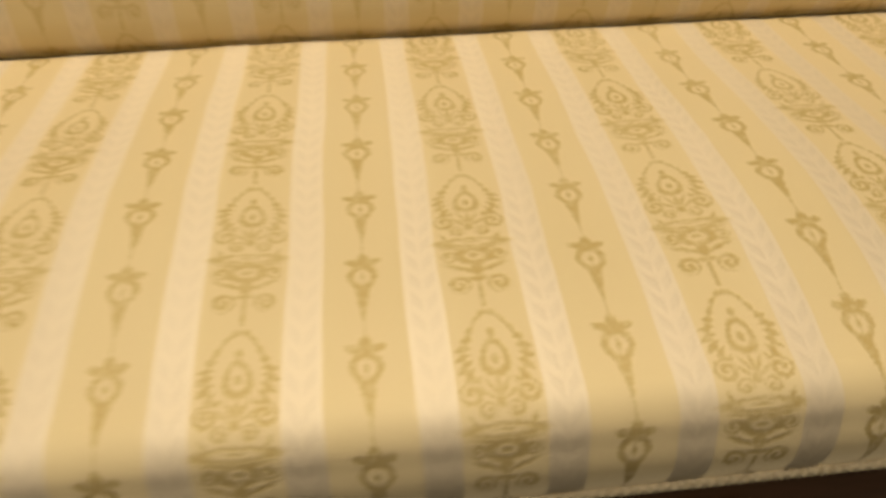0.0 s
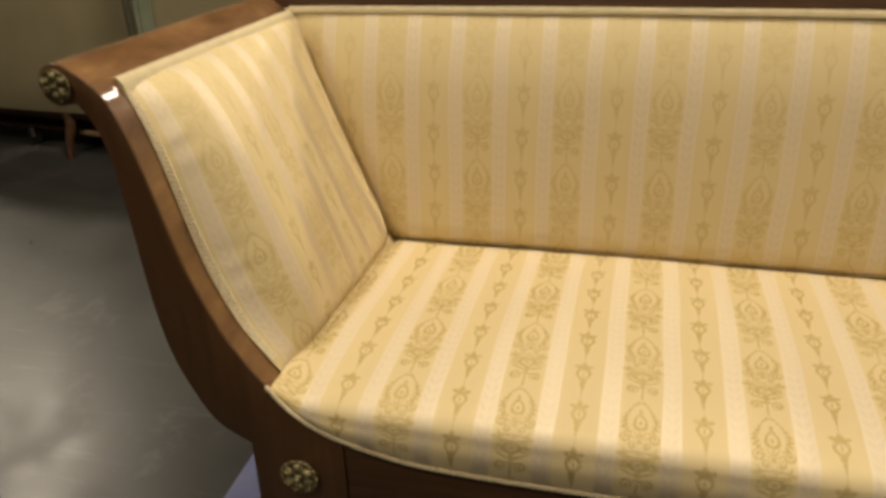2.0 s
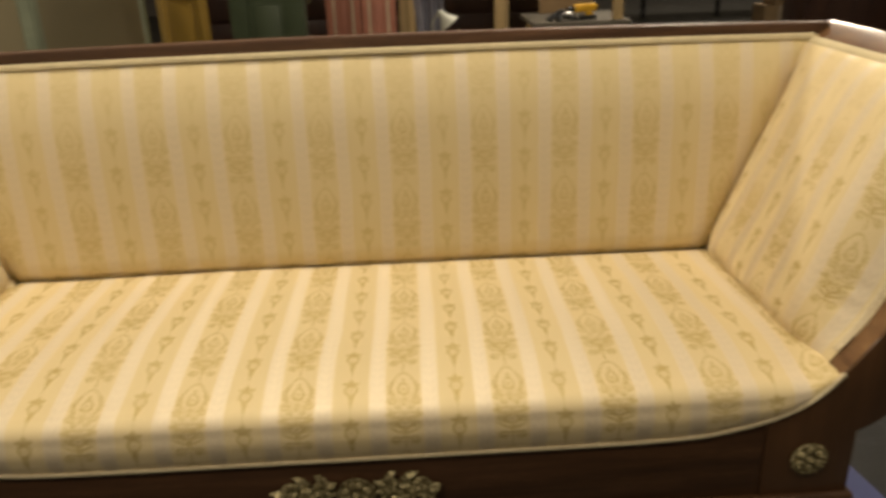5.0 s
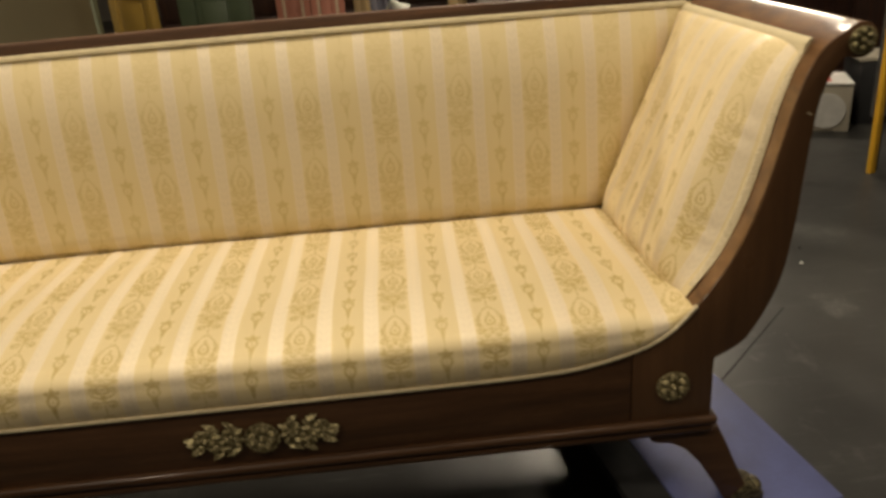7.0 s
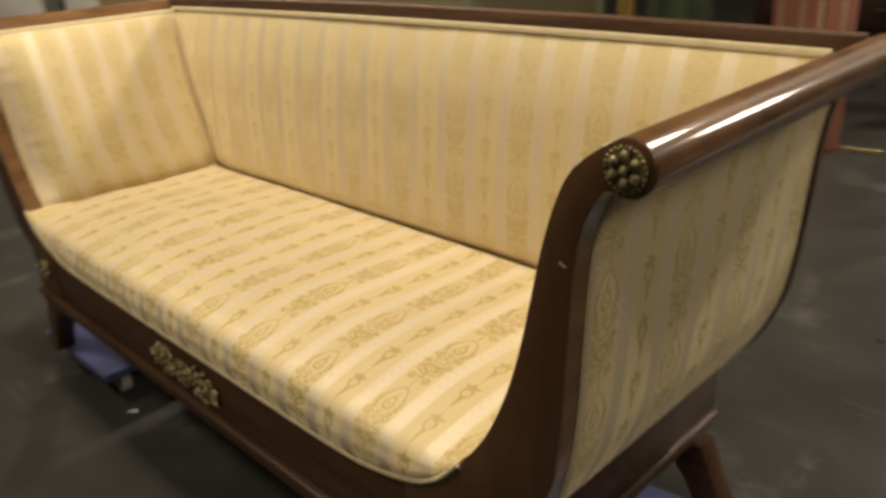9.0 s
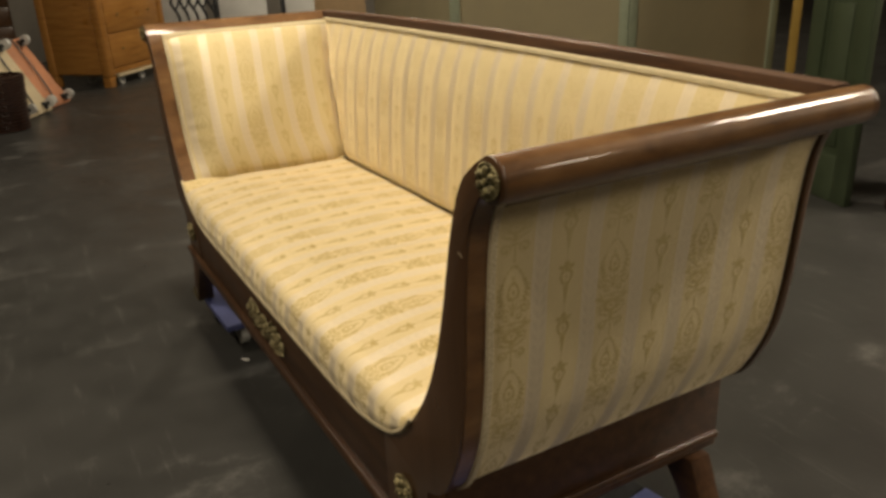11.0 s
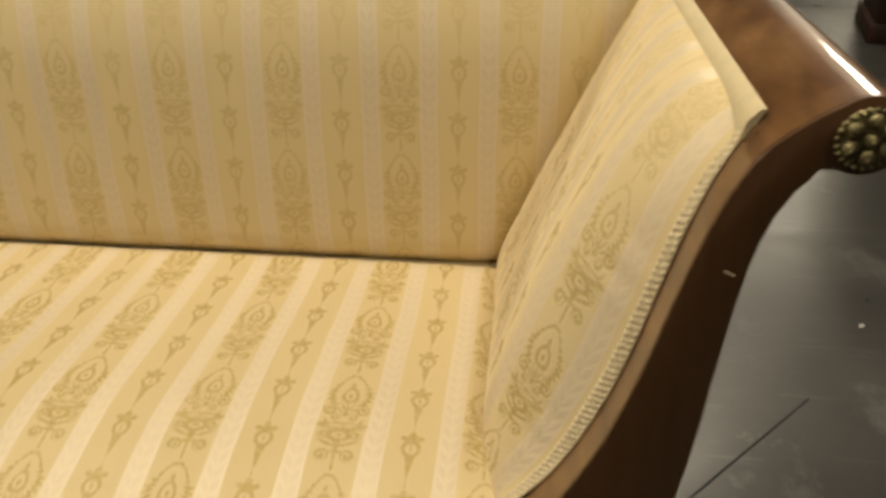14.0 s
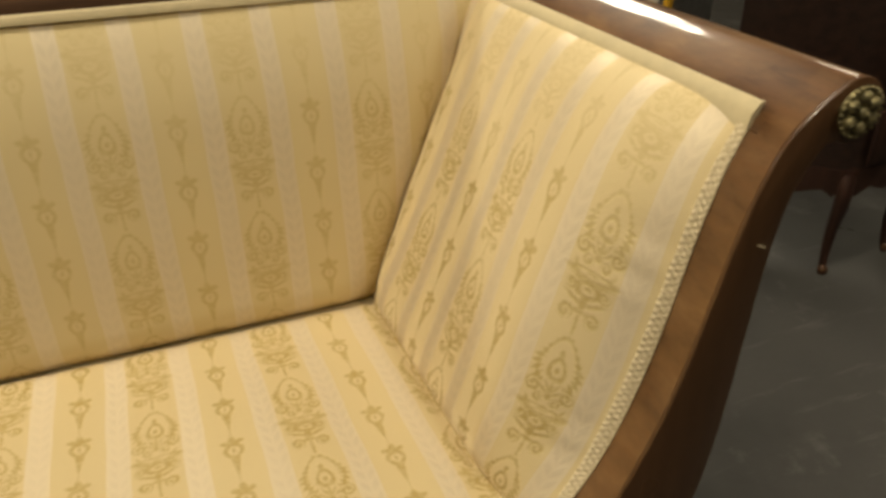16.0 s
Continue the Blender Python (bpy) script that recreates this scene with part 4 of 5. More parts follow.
def make_settee():
    sofa = thing("settee", "settee in cream striped brocade with mahogany frame and brass mounts", "settee")
    make_seat(sofa)
    make_back(sofa)
    for side in (1, -1):
        make_arm(sofa, side)
    # front rail
    bm = bmesh.new()
    up = [(p.x, p.z) for p in SWEEP_LINE if p.x < 0.6785]
    pts = [(-x, z) for x, z in reversed(up)] + up[1:] + [(0.6785, sweep_z(0.6785)), (0.6785, 0.322), (-0.6785, 0.322), (-0.6785, sweep_z(0.6785))]
    prism(bm, pts, 0.002, YF, 0.002)
    part("front_rail", bm, MAHOGANY, sofa, "dark mahogany front rail", smooth=35)
    bm = bmesh.new()
    box(bm, (-0.81, YB, 0.322), (0.81, YB + 0.014, 0.446), 0.003)
    part("back_rail", bm, MAHOGANY, sofa, smooth=35)
    # moulding round the foot of the frame
    bm = bmesh.new()
    for lo, hi in (((-0.843, -0.011, 0.304), (0.843, 0.03, 0.322)), ((-0.837, -0.006, 0.284), (0.837, 0.03, 0.303))):
        box(bm, lo, hi, 0.007, seg=3)
    part("front_moulding", bm, MAHOGANY, sofa, "reeded lower moulding", smooth=35)
    for side in (-1, 1):
        bm = bmesh.new()
        for xo, z0, z1 in ((0.843, 0.304, 0.322), (0.837, 0.284, 0.303)):
            box(bm, (side * 0.80, 0.032, z0), (side * xo, YB + 0.03, z1), 0.007, seg=3)
        part("side_moulding", bm, MAHOGANY, sofa, smooth=35)
    bm = bmesh.new()
    box(bm, (-0.80, 0.033, 0.310), (0.80, YB - 0.002, 0.318))
    part("dust_cover", bm, DARKCLOTH, sofa, "black dust cover underneath", smooth=0)
    # crest rail, slightly arched
    bm = bmesh.new()
    top = []
    for i in range(41):
        x = -1.006 + 2.012 * i / 40
        top.append((x, 1.0225 + 0.012 * (1 - (x / 1.006) ** 2)))
    pts = [(-1.006, 0.985)] + top + [(1.006, 0.985)]
    prism(bm, pts, YB - 0.006, YB + 0.030, 0.004)
    part("crest_rail", bm, CREST, sofa, "straight polished mahogany crest rail", smooth=35)
    bm = bmesh.new()
    ring = []
    for i in range(61):
        x = -0.972 + 1.944 * i / 60
        lift = 0.007 * (1 - (x / 0.972) ** 2)
        w = 0.0012 * noise.noise(Vector((x * 14, 0, 0)))
        ring.append([bm.verts.new(v) for v in ((x, 0.6060, 0.9905 + lift), (x, 0.6012 + 0.3 * w, 0.9915 + lift), (x, 0.6018 + 0.3 * w, 1.0005 + lift), (x, 0.604, 1.0024 + lift), (x, 0.612, 1.0028 + lift))])
    for a, b in zip(ring, ring[1:]):
        for k in range(4):
            bm.faces.new((a[k], a[k + 1], b[k + 1], b[k]))
    part("back_band", bm, BAND, sofa, "flat cream cloth welt", smooth=60)
    # cord along the foot of the seat
    bm = bmesh.new()
    line = [(-p.x, -0.0015, p.z + 0.0018) for p in reversed(SWEEP_LINE[1:]) if p.x < 0.80] + [(p.x, -0.0015, p.z + 0.0018) for p in SWEEP_LINE if p.x < 0.80]
    line = smooth_line(line, 900)
    tube(bm, line, braid(0.0036, 0.0014), 8)
    part("seat_cord", bm, GIMP, sofa, "cream cord along the seat")
    make_mounts(sofa)
    make_legs(sofa)
    # a pale chip on the right post
    bm = bmesh.new()
    box(bm, (0.9535, -0.0005, 0.8840), (0.9625, 0.001, 0.8861), 0.0, pose(0.958, 0, 0.885, 0, 25, 0) @ Matrix.Translation((-0.958, 0, -0.885)))
    part("chip", bm, PLY, sofa, "small chip in the polish", smooth=0)
    return sofa


make_settee()


def caster(par, x, y, top, r=0.034, tyre=None):
    bm = bmesh.new()
    cyl(bm, (x, y - 0.013, r), (x, y + 0.013, r), r, seg=20)
    w = part("caster", bm, tyre or GREYWHEEL, par, "dark swivel caster" if tyre else "grey swivel caster")
    bm = bmesh.new()
    box(bm, (x - 0.030, y - 0.030, top - 0.005), (x + 0.030, y + 0.030, top), 0.001)
    for s in (-1, 1):
        box(bm, (x - 0.014, y + s * 0.019 - 0.0015, r - 0.006), (x + 0.014, y + s * 0.019 + 0.0015, top - 0.004), 0.0)
    part("fork", bm, STEEL, w)


def make_trolley(at, w, d, pad):
    tr = thing("furniture_trolley", "blue painted furniture trolley board on casters under the settee legs", "trolley", "trolleys under the settee", at)
    bm = bmesh.new()
    box(bm, (-w / 2, -d / 2, DECK - 0.022), (w / 2, d / 2, DECK), 0.003)
    part("board", bm, BLUE, tr, "blue painted board")
    bm = bmesh.new()
    if pad:
        # black strip along the board's left edge
        box(bm, (-w / 2 - 0.088, -d / 2 + 0.004, DECK - 0.020), (-w / 2 - 0.001, d / 2 - 0.004, DECK + 0.002), 0.003)
        part("black_strip", bm, RUBBER, tr, "black strip beside the blue board")
    for sx in (-1, 1):
        for sy in (-1, 1):
            caster(tr, sx * (w / 2 - 0.05), sy * (d / 2 - 0.06), DECK - 0.022)
    return tr


make_trolley(pose(0.902, 0.302, 0, 0, 0, 9.3), 0.32, 0.68, True)
make_trolley(pose(-0.84, 0.36, 0, 0, 0, 1), 0.42, 0.66, False)

# ---- things standing round ----


def plank(par, name, lo, hi, mat, bevel=0.004, label="", m=None):
    bm = bmesh.new()
    box(bm, lo, hi, bevel, m)
    return part(name, bm, mat, par, label, smooth=35)


def standing(a, b, back=0.0):
    """A pose with x running from a to b on the ground."""
    d = Vector((b[0] - a[0], b[1] - a[1], 0))
    return Matrix.Translation((a[0], a[1], 0)) @ Matrix.Rotation(math.atan2(d.y, d.x), 4, "Z") @ pose(0, 0, 0, back, 0, 0), d.length


def make_screen():
    """A folding screen: linen panels in sage frames, leaves set in zigzag."""
    scr = thing("folding_screen", "tall folding screen of beige linen panels in sage green frames", "screen")
    pts = [(-2.47, 2.21), (-2.14, 1.80), (-1.50, 2.50), (-1.31, 3.42)]
    for a, b in zip(pts, pts[1:]):
        m, w = standing(a, b)
        bm = bmesh.new()
        for lo, hi in (((0.0, -0.014, 0.03), (0.048, 0.014, 1.95)), ((w - 0.048, -0.014, 0.03), (w, 0.014, 1.95)), ((0.048, -0.012, 0.06), (w - 0.048, 0.012, 0.13)), ((0.048, -0.012, 1.88), (w - 0.048, 0.012, 1.95))):
            box(bm, lo, hi, 0.004)
        leafob = part("frame", bm, SAGE, scr, "sage green painted frame")
        leafob.matrix_basis = m
        bm = bmesh.new()
        grid(bm, 10, 24, lambda p, s: Vector((0.048 + p * (w - 0.096), 0.003 * math.sin(p * 5) * math.sin(s * 7), 0.13 + s * 1.75)))
        part("linen_panel", bm, LINEN, leafob, "stretched beige linen", smooth=60)
    return scr


def make_door(name, label, a, b, mat, trim, leaves=1, high=2.15, thick=0.04):
    """An old painted panel door set upright."""
    m, w = standing(a, b)
    d = thing(name, label, "door", "old painted doors", m)
    lw = w / leaves
    for k in range(leaves):
        x0 = k * lw + 0.003
        x1 = (k + 1) * lw - 0.003
        st = min(0.10, lw * 0.24)
        bm = bmesh.new()
        for lo, hi in (((x0, 0, 0.0), (x0 + st, thick, high)), ((x1 - st, 0, 0.0), (x1, thick, high)), ((x0 + st, 0, 0.0), (x1 - st, thick, 0.22)),
                       ((x0 + st, 0, 0.95), (x1 - st, thick, 1.08)), ((x0 + st, 0, high - 0.12), (x1 - st, thick, high))):
            box(bm, lo, hi, 0.004)
        lf = part("door_frame", bm, mat, d)
        for z0, z1 in ((0.22, 0.95), (1.08, high - 0.12)):
            bm = bmesh.new()
            box(bm, (x0 + st, thick * 0.35, z0), (x1 - st, thick * 0.7, z1), 0.0)
            if x1 - x0 - 2 * st > 0.08:
                box(bm, (x0 + st + 0.03, thick * 0.22, z0 + 0.04), (x1 - st - 0.03, thick * 0.36, z1 - 0.04), 0.006)
            part("door_panel", bm, mat, lf)
        if trim is not None:
            bm = bmesh.new()
            for xx in (x0 + st - 0.012, x1 - st - 0.004):
                box(bm, (xx, -0.009, 0.22), (xx + 0.016, 0.002, high - 0.12), 0.003)
            part("door_moulding", bm, trim, lf, "cream moulding")
    return d


def make_far_settee():
    """Another settee behind, seen from its upholstered side."""
    s = thing("far_settee", "beige upholstered settee with a carved brown frame and short legs", "settee", at=pose(-3.50, 2.32, 0, 0, 0, -6))
    W = 2.0

    def front(p, q):
        x = (p - 0.5) * W
        e = abs(p * 2 - 1)
        lo = 0.225 + 0.03 * e ** 3
        hi = 0.995 + 0.018 * math.cos(3 * math.pi * e) - 0.03 * (max(0.0, e - 0.90) / 0.10) ** 2
        return Vector((x, -0.035 * math.sin(math.pi * q) ** 0.5 * (1 - e ** 8), lo + (hi - lo) * q))
    bm = bmesh.new()
    grid(bm, 40, 14, front)
    vs = list(bm.faces)
    r = bmesh.ops.extrude_face_region(bm, geom=vs)
    bmesh.ops.translate(bm, vec=(0, 0.10, 0), verts=[v for v in r["geom"] if isinstance(v, bmesh.types.BMVert)])
    part("upholstered_back", bm, PALELINEN, s, "beige linen upholstery", smooth=50)
    bm = bmesh.new()
    tube(bm, [front(i / 60, 1.0) + Vector((0, 0.04, 0.012 + 0.012 * abs(math.sin(i * 0.8)) * (1 if 24 < i < 36 else 0.25))) for i in range(61)], lambda d, th: 0.030 + 0.004 * math.sin(d * 40), 12)
    part("carved_top_rail", bm, MAHOGANY, s, "carved brown top rail")
    bm = bmesh.new()
    tube(bm, [front(i / 60, 0.0) + Vector((0, 0.04, -0.018)) for i in range(61)], 0.026, 12)
    part("lower_rail", bm, WALNUT, s)
    for x in (-0.86, -0.28, 0.52, 0.86):
        bm = bmesh.new()
        pts = [(x, 0.03, 0.24), (x + 0.012, 0.02, 0.17), (x + 0.0, 0.0, 0.08), (x - 0.004, -0.012, 0.0)]
        d0 = run(smooth_line(pts, 16))[-1]
        tube(bm, smooth_line(pts, 16), lambda d, th: 0.030 - 0.014 * d / d0, 12)
        part("leg", bm, MAHOGANY if x == 0.52 else WALNUT, s, "short curved leg")
    bm = bmesh.new()
    box(bm, (-0.9, 0.11, 0.24), (0.9, 0.62, 0.42), 0.03, seg=3)
    part("seat", bm, LINEN, s)
    tr = thing("dark_trolley", "dark low wooden trolley on casters pushed under the beige settee", "trolley", at=pose(-3.55, 2.32, 0, 0, 0, -6))
    plank(tr, "board", (-0.80, 0.10, 0.098), (0.80, 0.60, 0.120), WALNUT, 0.004)
    plank(tr, "batten", (0.56, 0.085, 0.096), (0.80, 0.099, 0.116), TAN, 0.002)
    for x in (-0.70, 0.20, 0.72):
        for y in (0.15, 0.55):
            caster(tr, x, y, 0.098, 0.046, RUBBER)
    return s


def make_bench():
    """Raw pine bench with posts, a lower shelf and a top."""
    b = thing("work_bench", "raw pine workbench with square posts and a lower frame", "workbench")
    x0, x1, y0, y1 = 1.10, 1.66, 4.86, 5.40
    for x in (x0, x1):
        for y in (y0, y1):
            plank(b, "post", (x - 0.035, y - 0.035, 0.0), (x + 0.035, y + 0.035, 0.515), PINE, 0.005)
    plank(b, "bench_top", (x0 - 0.08, y0 - 0.08, 0.515), (x1 + 0.08, y1 + 0.08, 0.550), BENCHTOP)
    plank(b, "upright_post", (x1 - 0.04, y0 - 0.03, 0.55), (x1 + 0.03, y0 + 0.03, 1.7), PINE)
    plank(b, "back_board", (x0 + 0.06, y1 + 0.02, 0.55), (x1 - 0.06, y1 + 0.035, 1.5), TAN)
    rk = thing("pine_rack", "low raw pine rack with tall corner posts and grey feet", "rack", at=pose(0.78, 4.72, 0, 0, 0, 59))
    for x in (0.0, 1.7):
        for y in (0.0, 0.78):
            plank(rk, "post", (x - 0.042, y - 0.042, 0.03), (x + 0.042, y + 0.042, 1.72), PINE, 0.012)
            plank(rk, "foot", (x - 0.055, y - 0.055, 0.0), (x + 0.055, y + 0.055, 0.03), GREYWHEEL, 0.008)
    for y in (0.0, 0.78):
        plank(rk, "long_rail", (0.043, y - 0.02, 0.16), (1.657, y + 0.02, 0.28), PINE)
    for x in (0.0, 1.7):
        plank(rk, "cross_rail", (x - 0.02, 0.043, 0.16), (x + 0.02, 0.737, 0.28), PINE)
    for i in range(9):
        plank(rk, "slat", (0.05 + 0.18 * i, 0.0, 0.282), (0.18 + 0.18 * i, 0.78, 0.302), PINE)
    # what lies on it
    z = 0.550
    dr = thing("cordless_drill", "yellow and black cordless drill on the bench", "drill", at=pose(1.43, 4.90, z, 0, 0, 15) @ Matrix.Scale(0.78, 4))
    bm = bmesh.new()
    box(bm, (-0.13, -0.035, 0.075), (0.10, 0.035, 0.145), 0.016, seg=3)
    box(bm, (-0.02, -0.025, 0.02), (0.05, 0.025, 0.08), 0.01, pose(0, 0, 0, 0, 12, 0))
    part("body", bm, TOOLYELLOW, dr, "yellow plastic housing")
    bm = bmesh.new()
    box(bm, (-0.06, -0.04, 0.0), (0.09, 0.04, 0.045), 0.008)
    cyl(bm, (-0.13, 0, 0.11), (-0.20, 0, 0.11), 0.024, 0.016, 14)
    part("battery", bm, BLACKPL, dr)
    gl = thing("tool_tangle", "dark hand tools lying on the bench", "tools", at=pose(1.24, 4.86, z))
    bm = bmesh.new()
    for k in range(7):
        a = k * 0.9
        tube(bm, smooth_line([(0.10 * math.cos(a), 0.06 * math.sin(a), 0.012), (0.0, 0.0, 0.03 + 0.008 * k), (-0.12 * math.cos(a + 0.5), 0.05 * math.sin(a + 0.7), 0.012)], 10), 0.010, 8)
    part("tools", bm, BLACKPL, gl)
    bm = bmesh.new()
    ball(bm, (0.05, 0.0, 0.05), 0.045, 14, (1.4, 1, 0.5))
    part("bowl", bm, STEEL, gl, "steel bowl")
    st = thing("side_stool", "dark square wooden stool holding a small lamp", "stool", at=pose(0.36, 4.30, 0))
    plank(st, "seat", (-0.16, -0.13, 0.53), (0.16, 0.13, 0.56), WALNUT)
    for x in (-0.13, 0.13):
        for y in (-0.10, 0.10):
            plank(st, "leg", (x - 0.016, y - 0.016, 0.0), (x + 0.016, y + 0.016, 0.53), WALNUT)
    lp = thing("desk_lamp", "small pale enamel lamp head standing on a stool", "lamp", at=pose(0.36, 4.30, 0.56))
    bm = bmesh.new()
    lathe(bm, [(0.012, 0.17), (0.022, 0.155), (0.028, 0.12), (0.075, 0.06), (0.070, 0.058), (0.024, 0.115), (0.01, 0.14)], (0, 0, 0), 20)
    bmesh.ops.rotate(bm, cent=(0, 0, 0.1), matrix=Matrix.Rotation(radians(-38), 3, "Y"), verts=bm.verts)
    part("shade", bm, LAMPGREEN, lp)
    bm = bmesh.new()
    tube(bm, smooth_line([(-0.05, 0, 0.14), (-0.09, 0, 0.07), (-0.08, 0, 0.0)], 10), 0.006, 8)
    cyl(bm, (-0.08, 0, 0.0), (-0.08, 0, 0.012), 0.05, seg=18)
    part("stand", bm, LAMPGREEN, lp)
    cl = thing("hanging_cloth", "blue-grey cloth hanging from a pole", "cloth", at=pose(0.28, 4.62, 0))
    bm = bmesh.new()
    grid(bm, 24, 20, lambda p, s: Vector((-0.20 + 0.30 * p * (0.5 + 0.5 * s) + 0.12 * (1 - s), 0.04 * math.sin(p * 17 + s * 2), 0.30 + s * 1.15)))
    part("folds", bm, GREYCLOTH, cl, smooth=70)
    plank(cl, "pole", (-0.23, 0.02, 0.0), (-0.19, 0.06, 1.6), PINE)
    plank(cl, "crossbar", (-0.23, 0.0, 1.45), (0.12, 0.03, 1.48), PINE)


def cabriole(bm, foot, top, bow, r0, r1):
    f, t = Vector(foot), Vector(top)
    b = Vector(bow)
    pts = smooth_line([t, t.lerp(f, 0.25) + b * 0.9, t.lerp(f, 0.6) - b * 0.1, t.lerp(f, 0.88) - b * 0.25, f], 20)
    L = run(pts)[-1]
    tube(bm, pts, lambda d, th: r0 + (r1 - r0) * min(1.0, d / L * 1.15), 12)


def make_commode():
    """Dark serpentine cabinet on thin curved legs."""
    m = standing((2.235, 0.965), (2.515, 1.005))[0]
    c = thing("display_cabinet", "tall dark mahogany cabinet on thin cabriole legs with brass feet", "cabinet", at=m)
    # plan: near corner at the origin, side along x, front running off along y with a swell
    plan = []
    for i in range(15):
        f = i / 14
        plan.append((-0.030 * math.sin(math.pi * f) - 0.17 * f, 0.30 * f))
    plan = [(0.0, 0.0)] + plan[1:] + [(0.16, 0.40), (0.33, 0.10)] + [(0.33 - 0.05 * i, -0.028 * math.sin(math.pi * i / 6.6)) for i in range(0, 7)]

    def slab(z0, z1, grow=0.0, dip=0.0):
        bm = bmesh.new()
        cx = sum(p[0] for p in plan) / len(plan)
        cy = sum(p[1] for p in plan) / len(plan)
        lo, hi = [], []
        for k, (x, y) in enumerate(plan):
            dx, dy = x - cx, y - cy
            q = 1 + grow / max(0.05, math.hypot(dx, dy))
            lo.append(bm.verts.new((cx + dx * q, cy + dy * q, z0 - dip * math.sin(k * 1.3) ** 2)))
            hi.append(bm.verts.new((cx + dx * q, cy + dy * q, z1)))
        n = len(lo)
        for i in range(n):
            bm.faces.new((lo[i], lo[(i + 1) % n], hi[(i + 1) % n], hi[i]))
        bm.faces.new(list(reversed(lo)))
        bm.faces.new(hi)
        return bm
    part("body", slab(0.33, 1.28), DARKWOOD, c, "dark mahogany body", smooth=40)
    part("apron", slab(0.275, 0.33, 0.004, 0.03), WALNUT, c, "dark shaped apron", smooth=40)
    part("waist_moulding", slab(0.515, 0.53, 0.010), WALNUT, c, smooth=40)
    part("top", slab(1.28, 1.31, 0.02), DARKWOOD, c, smooth=40)
    bm = bmesh.new()
    box(bm, (0.03, -0.031, 0.345), (0.27, -0.022, 0.50), 0.004)
    part("side_panel", bm, WALNUT, c, "dark veneered panel")
    for f, t, b in (((0.0, 0.0, 0), (0.02, 0.02, 0.33), (-0.012, -0.02, 0)), ((0.28, -0.01, 0), (0.30, 0.03, 0.33), (0.018, -0.018, 0)),
                    ((-0.15, 0.30, 0), (-0.135, 0.285, 0.33), (-0.012, 0.02, 0)), ((0.15, 0.37, 0), (0.15, 0.355, 0.33), (0.02, 0.02, 0))):
        bm = bmesh.new()
        cabriole(bm, f, t, b, 0.026, 0.011)
        lg = part("leg", bm, WALNUT, c, "thin cabriole leg")
        bm = bmesh.new()
        ball(bm, (f[0], f[1], 0.016), 0.015, 10, (1, 1, 1.05))
        part("foot_cap", bm, MAHOGANY, lg)
    # something pale behind the cabinet
    g = thing("metal_stand", "grey metal stand with a yellow strut", "stand", at=pose(2.35, 2.05, 0, 0, 0, 20))
    plank(g, "panel", (0.05, 0.0, 0.25), (0.40, 0.03, 1.0), STEEL)
    plank(g, "strut", (0.03, -0.03, 0.0), (0.065, -0.005, 1.1), TOOLYELLOW)
    for x in (0.10, 0.38):
        plank(g, "leg", (x - 0.015, 0.0, 0.0), (x + 0.015, 0.03, 0.25), BLACKPL)


